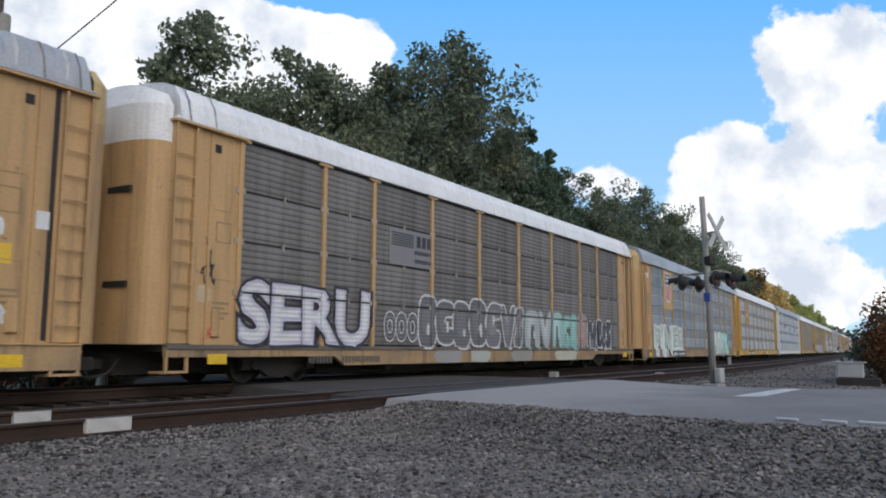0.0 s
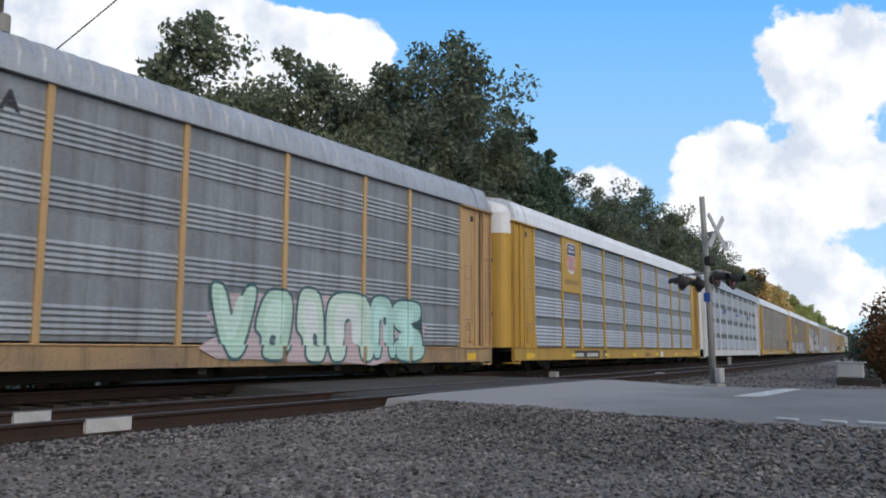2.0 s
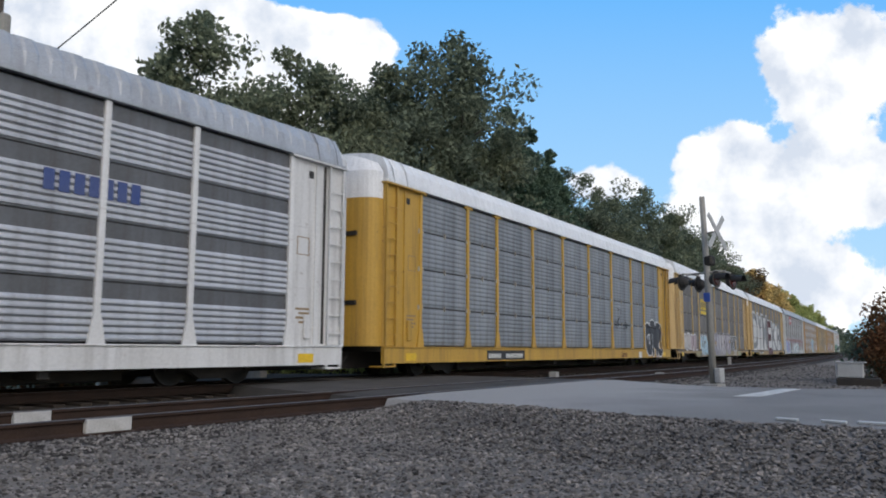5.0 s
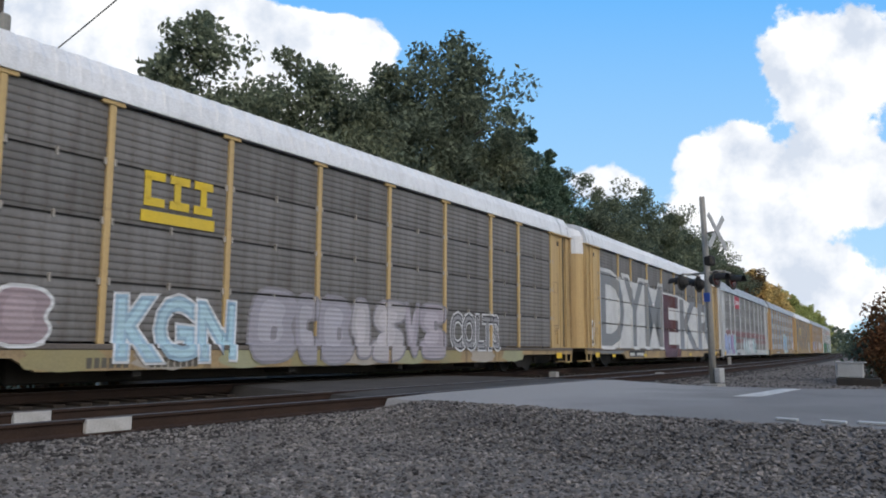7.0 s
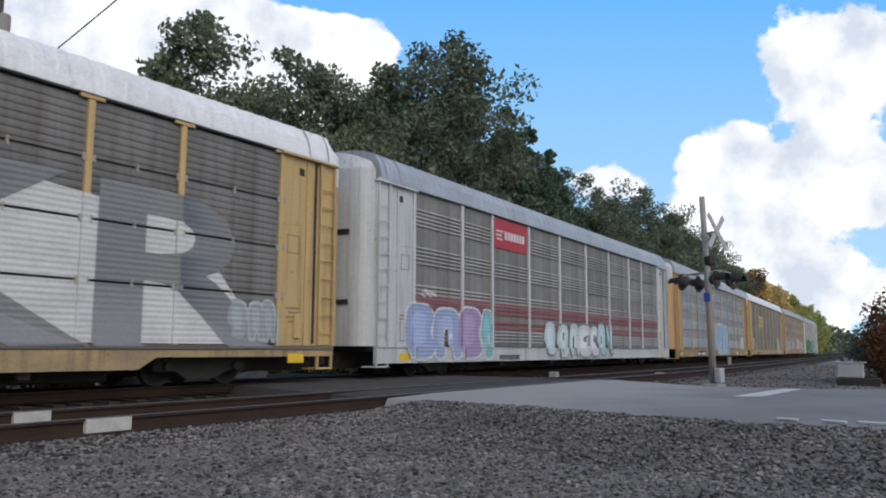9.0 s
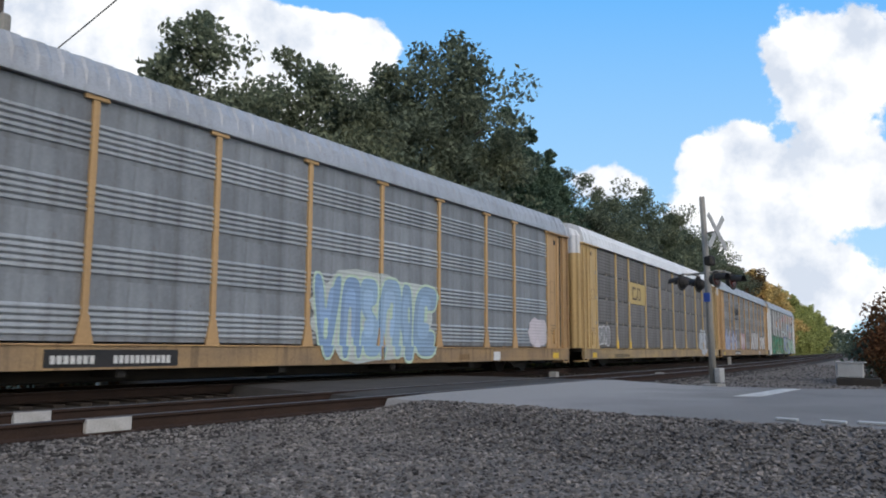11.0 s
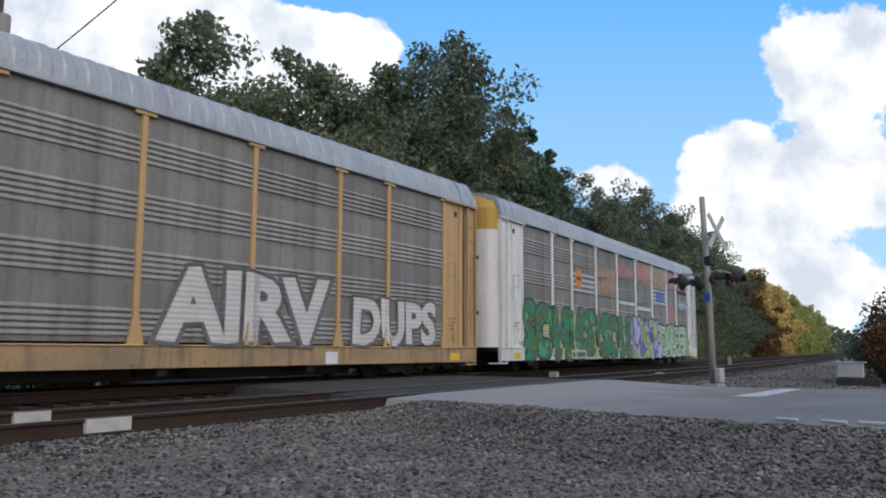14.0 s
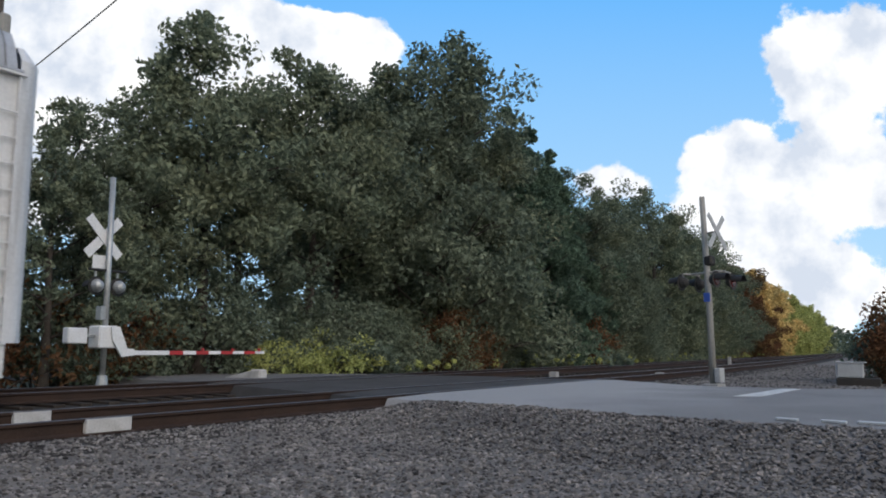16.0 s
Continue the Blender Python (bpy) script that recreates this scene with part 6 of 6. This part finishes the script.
# car 9
c = cars[9]
bubbles(c, -1.2, 0.55, 5.0, 2.1, 6, [(0.22, 0.34, 0.52), (0.28, 0.42, 0.58), (0.24, 0.36, 0.50)], (0.50, 0.64, 0.50), 26, "blue graffiti with pale green outline", halo=(0.50, 0.55, 0.53))
wash(blob(c, "paint_patch", 9.35, 1.0, 1.5, 1.0, (0.58, 0.54, 0.58), 27, 1.450, 20, "pinkish white sprayed patch"), c)
number_plate(c, -7.3, 2.5)
sign(c, "sticker", 7.0, 0.58, 0.4, 0.28, WHT, 1.512), marks(c, 5.0, 0.62, 0.6, 0.16, [(0, 1)], (0.20, 0.12, 0.05), 1.511)
# car 10
c = cars[10]
p = sign(c, "emblem_panel", -6.58, 3.0, 2.5, 0.95, (0.52, 0.385, 0.14), 1.4525, "yellow emblem panel with a dark looped line")
for a, z, w, h in ((0.45, 0.22, 0.1, 0.5), (0.45, 0.66, 0.55, 0.09), (0.45, 0.18, 0.62, 0.09), (1.0, 0.18, 0.1, 0.22), (1.25, 0.18, 0.1, 0.56), (1.62, 0.18, 0.1, 0.56), (1.25, 0.66, 0.3, 0.09), (1.5, 0.18, 0.2, 0.09)):
    sign(p, "emblem_line", -6.58 + a, 3.0 + z, w, h, (0.09, 0.05, 0.02), 1.457)
marks(c, -9.0, 0.6, 2.2, 0.16, [(0, 0.95)], (0.13, 0.10, 0.05), 1.511)
bubbles(c, -10.8, 1.15, 1.5, 0.75, 3, [(0.22, 0.22, 0.225)], (0.55, 0.55, 0.56), 28, "small white outlined tag")
wash(blob(c, "paint_patch", 7.3, 0.55, 1.9, 1.7, (0.47, 0.50, 0.53), 29, 1.450, 20, "pale grey sprayed patch"), c)
scrawl(c, 7.45, 0.75, 1.5, 0.6, (0.16, 0.17, 0.19), 71, "dark scribble on the pale patch", 1.4585)
scrawl(c, 7.45, 1.35, 1.5, 0.65, (0.16, 0.17, 0.19), 72, "dark scribble on the pale patch", 1.4585)
scrawl(c, 9.5, 1.1, 0.9, 0.5, WHT, 73, "small white tag", 1.4555)
scrawl(c, 12.0, 1.1, 0.5, 0.45, (0.10, 0.05, 0.03), 74, "dark rusty scribble beside the end door")
for e in DRAWN[1:3]:
    sign(c, "reflector", e - 0.1, 1.0, 0.2, 0.3, (0.78, 0.50, 0.03), 1.493)
# car 11: blue and white chequers
c = cars[11]
chequer = [mesh_of("chequer", boxm(1.449, 1.4515, 0, 0.33, 0, 0.25), ink(q)) for q in ((0.10, 0.15, 0.33), (0.50, 0.51, 0.56))]
for i in range(16):
    for j in range(7):
        y, z = -11.4 + 0.33 * i, 1.0 + 0.25 * j
        if z < 2.1 + 0.35 * math.sin(i * 1.3):
            part("chequer", chequer[(i + j) % 2], None, c).location = (0, y, z)
for k in range(5):
    marks(c, -6.5, 3.9 - 0.1 * k, 0.9, 0.055, [(0, 1)], BLK, 1.455)
marks(c, -5.5, 3.55, 1.2, 0.4, [(0, 0.4), (0.5, 0.45)], BLK, 1.455), marks(c, -6.55, 3.2, 2.2, 0.13, [(0, 1)], (0.08, 0.08, 0.08), 1.455)
wash(blob(c, "graffiti_cloud", -3.9, 1.0, 2.5, 1.3, (0.42, 0.25, 0.27), 33, 1.448, 24, "faded pink sprayed ground"), c)
bubbles(c, -3.8, 1.05, 2.3, 1.1, 3, [(0.47, 0.40, 0.40)], (0.36, 0.20, 0.22), 34, "faded pink graffiti")
wash(lettering(c, "graffiti", "AIRV", 1.6, 0.95, 4.9, 1.55, [(0.095, (0.11, 0.10, 0.10)), (0.045, (0.55, 0.53, 0.52))], wob=0.05, seed=6, label="dusty white graffiti letters"), c)
wash(lettering(c, "graffiti", "DUPS", 7.1, 0.95, 3.5, 1.25, [(0.095, (0.11, 0.10, 0.10)), (0.045, (0.55, 0.53, 0.52))], wob=0.04, seed=7, label="dusty white graffiti letters"), c)
number_plate(c, -6.95, 2.5)
sign(c, "sticker", 6.2, 0.58, 0.4, 0.28, WHT, 1.512)
# car 12: the last car, painted from end to end
c = cars[12]
wash(blob(c, "graffiti_ground", -10.9, 0.52, 22.6, 1.75, (0.42, 0.43, 0.20), 50, 1.447, 70, "yellowish sprayed ground behind the letters"), c)
CAMO = patchy("green_camouflage_paint", [(0.022, 0.10, 0.055), (0.035, 0.22, 0.13), (0.10, 0.13, 0.035), (0.06, 0.36, 0.24)])
COOL = patchy("cool_mixed_paint", [(0.42, 0.44, 0.62), (0.17, 0.15, 0.42), (0.34, 0.46, 0.20), (0.10, 0.34, 0.46)], 1.1)
MINT = patchy("mint_mixed_paint", [(0.40, 0.52, 0.50), (0.24, 0.42, 0.20), (0.30, 0.46, 0.34), (0.20, 0.36, 0.15)], 1.6)
MAROON = (0.085, 0.025, 0.035)
bubbles(c, -10.9, 0.53, 5.6, 2.05, 5, [CAMO], (0.02, 0.03, 0.025), 51, "green camouflage graffiti letters with dark outline")
bubbles(c, -5.45, 0.53, 5.9, 2.0, 6, [CAMO], MAROON, 52, "green camouflage graffiti letters with maroon outline")
bubbles(c, 0.45, 0.53, 4.8, 1.95, 5, [COOL], (0.05, 0.05, 0.10), 53, "lilac, blue and lime graffiti letters")
wash(lettering(c, "graffiti", "DIAPER", 5.2, 0.53, 5.75, 1.72, [(0.095, (0.02, 0.025, 0.025)), (0.05, (0.42, 0.55, 0.50)), (0.0, (0.26, 0.43, 0.22))], wob=0.05, seed=9, space=0.92, label="pale blue and green graffiti letters with black outline"), c)
for k in range(4):
    marks(c, -6.5, 3.12 + 0.2 * k, 2.4, 0.09, [(0, 1)], (0.50, 0.58, 0.66), 1.453)
bm = bmesh.new()
tube(bm, [(1.440, slide(-5.92), rise(3.6)), (1.460, slide(-5.92), rise(3.6))], 0.40, 20)
o = part("emblem", bm, ink((0.62, 0.22, 0.02), 0), c, "orange round emblem with dark bar")
marks(o, -6.2, 3.54, 0.56, 0.14, [(0, 1)], (0.05, 0.06, 0.12), 1.466)
sign(c, "number_panel", -6.95, 0.6, 1.45, 0.34, (0.50, 0.50, 0.38), 1.556)
marks(c, -6.85, 0.66, 1.25, 0.18, [(0, 0.2), (0.3, 0.7)], BLK, 1.56)
for y, z, w, h, fl, ol, sd in ((-3.9, 3.15, 2.3, 1.15, (0.34, 0.20, 0.12), (0.20, 0.21, 0.22), 55), (-1.2, 4.05, 2.3, 0.5, (0.36, 0.13, 0.12), (0.20, 0.21, 0.22), 56), (1.45, 4.0, 2.4, 0.95, (0.40, 0.16, 0.14), (0.42, 0.33, 0.24), 57),
                              (4.1, 4.0, 2.4, 0.95, (0.36, 0.22, 0.10), (0.30, 0.38, 0.44), 58), (8.6, 4.1, 2.2, 0.85, (0.55, 0.38, 0.26), (0.20, 0.10, 0.10), 59), (9.0, 3.1, 1.8, 0.42, (0.28, 0.45, 0.52), (0.20, 0.26, 0.32), 60)):
    bubbles(c, y, z, w, h, 4, [fl, tuple(0.8 * v + 0.06 for v in fl)], ol, sd, "smaller coloured tag high on the panels")
for k in range(4):
    marks(c, 4.1, 3.2 + 0.19 * k, 2.4, 0.08, [(0, 1)], (0.52, 0.60, 0.68), 1.453)
marks(c, 4.75, 3.3, 1.5, 0.5, [(0, 1)], (0.05, 0.14, 0.42), 1.457)
sign(c, "paint_patch", 6.85, 4.15, 1.3, 0.75, (0.36, 0.20, 0.19), 1.453), sign(c, "paint_patch", 6.85, 2.35, 1.3, 0.75, (0.38, 0.18, 0.18), 1.453)
marks(c, 8.8, 3.92, 2.0, 0.18, [(0, 1)], BLK, 1.453)
sign(c, "warm_patch", 1.6, 2.75, 2.2, 0.16, (0.50, 0.62, 0.66), 1.453), sign(c, "warm_patch", -4.0 + 2.9, 2.9, 2.2, 0.14, (0.45, 0.55, 0.58), 1.453)
scrawl(c, -12.2, 2.2, 0.5, 1.3, (0.20, 0.36, 0.34), 61, "pale green scribble on the end panel")
for o in cars:
    if "dense" in o:
        del o["dense"]

SPEED, PITCH_CARS, LAST_MIDDLE = 21.531, 28.6, 337.70


def motions():
    m = cam_pose()
    right, upv = m.to_3x3() @ Vector((1, 0, 0)), m.to_3x3() @ Vector((0, 1, 0))
    base = m @ Matrix.Translation((0, 0, -CLOUD_DIST))
    px = CLOUD_DIST / 1415.5
    rows = [(0.0, Matrix.Translation(right * (-7 * px)) @ base), (16.0, Matrix.Translation(right * (9 * px) + upv * (2 * px)) @ base)]
    walk(cloud_ob, rows)
    for i, car in enumerate(cars):
        rows = []
        for k in range(21):
            t = 0.8 * k
            s = LAST_MIDDLE - PITCH_CARS * (12 - i) - SPEED * t
            rows.append((t, Matrix.Translation(line(LAT_TRAIN, s, -DROP)) @ Matrix.Rotation(line_turn(s), 4, "Z")))
        walk(car, rows)


motions()
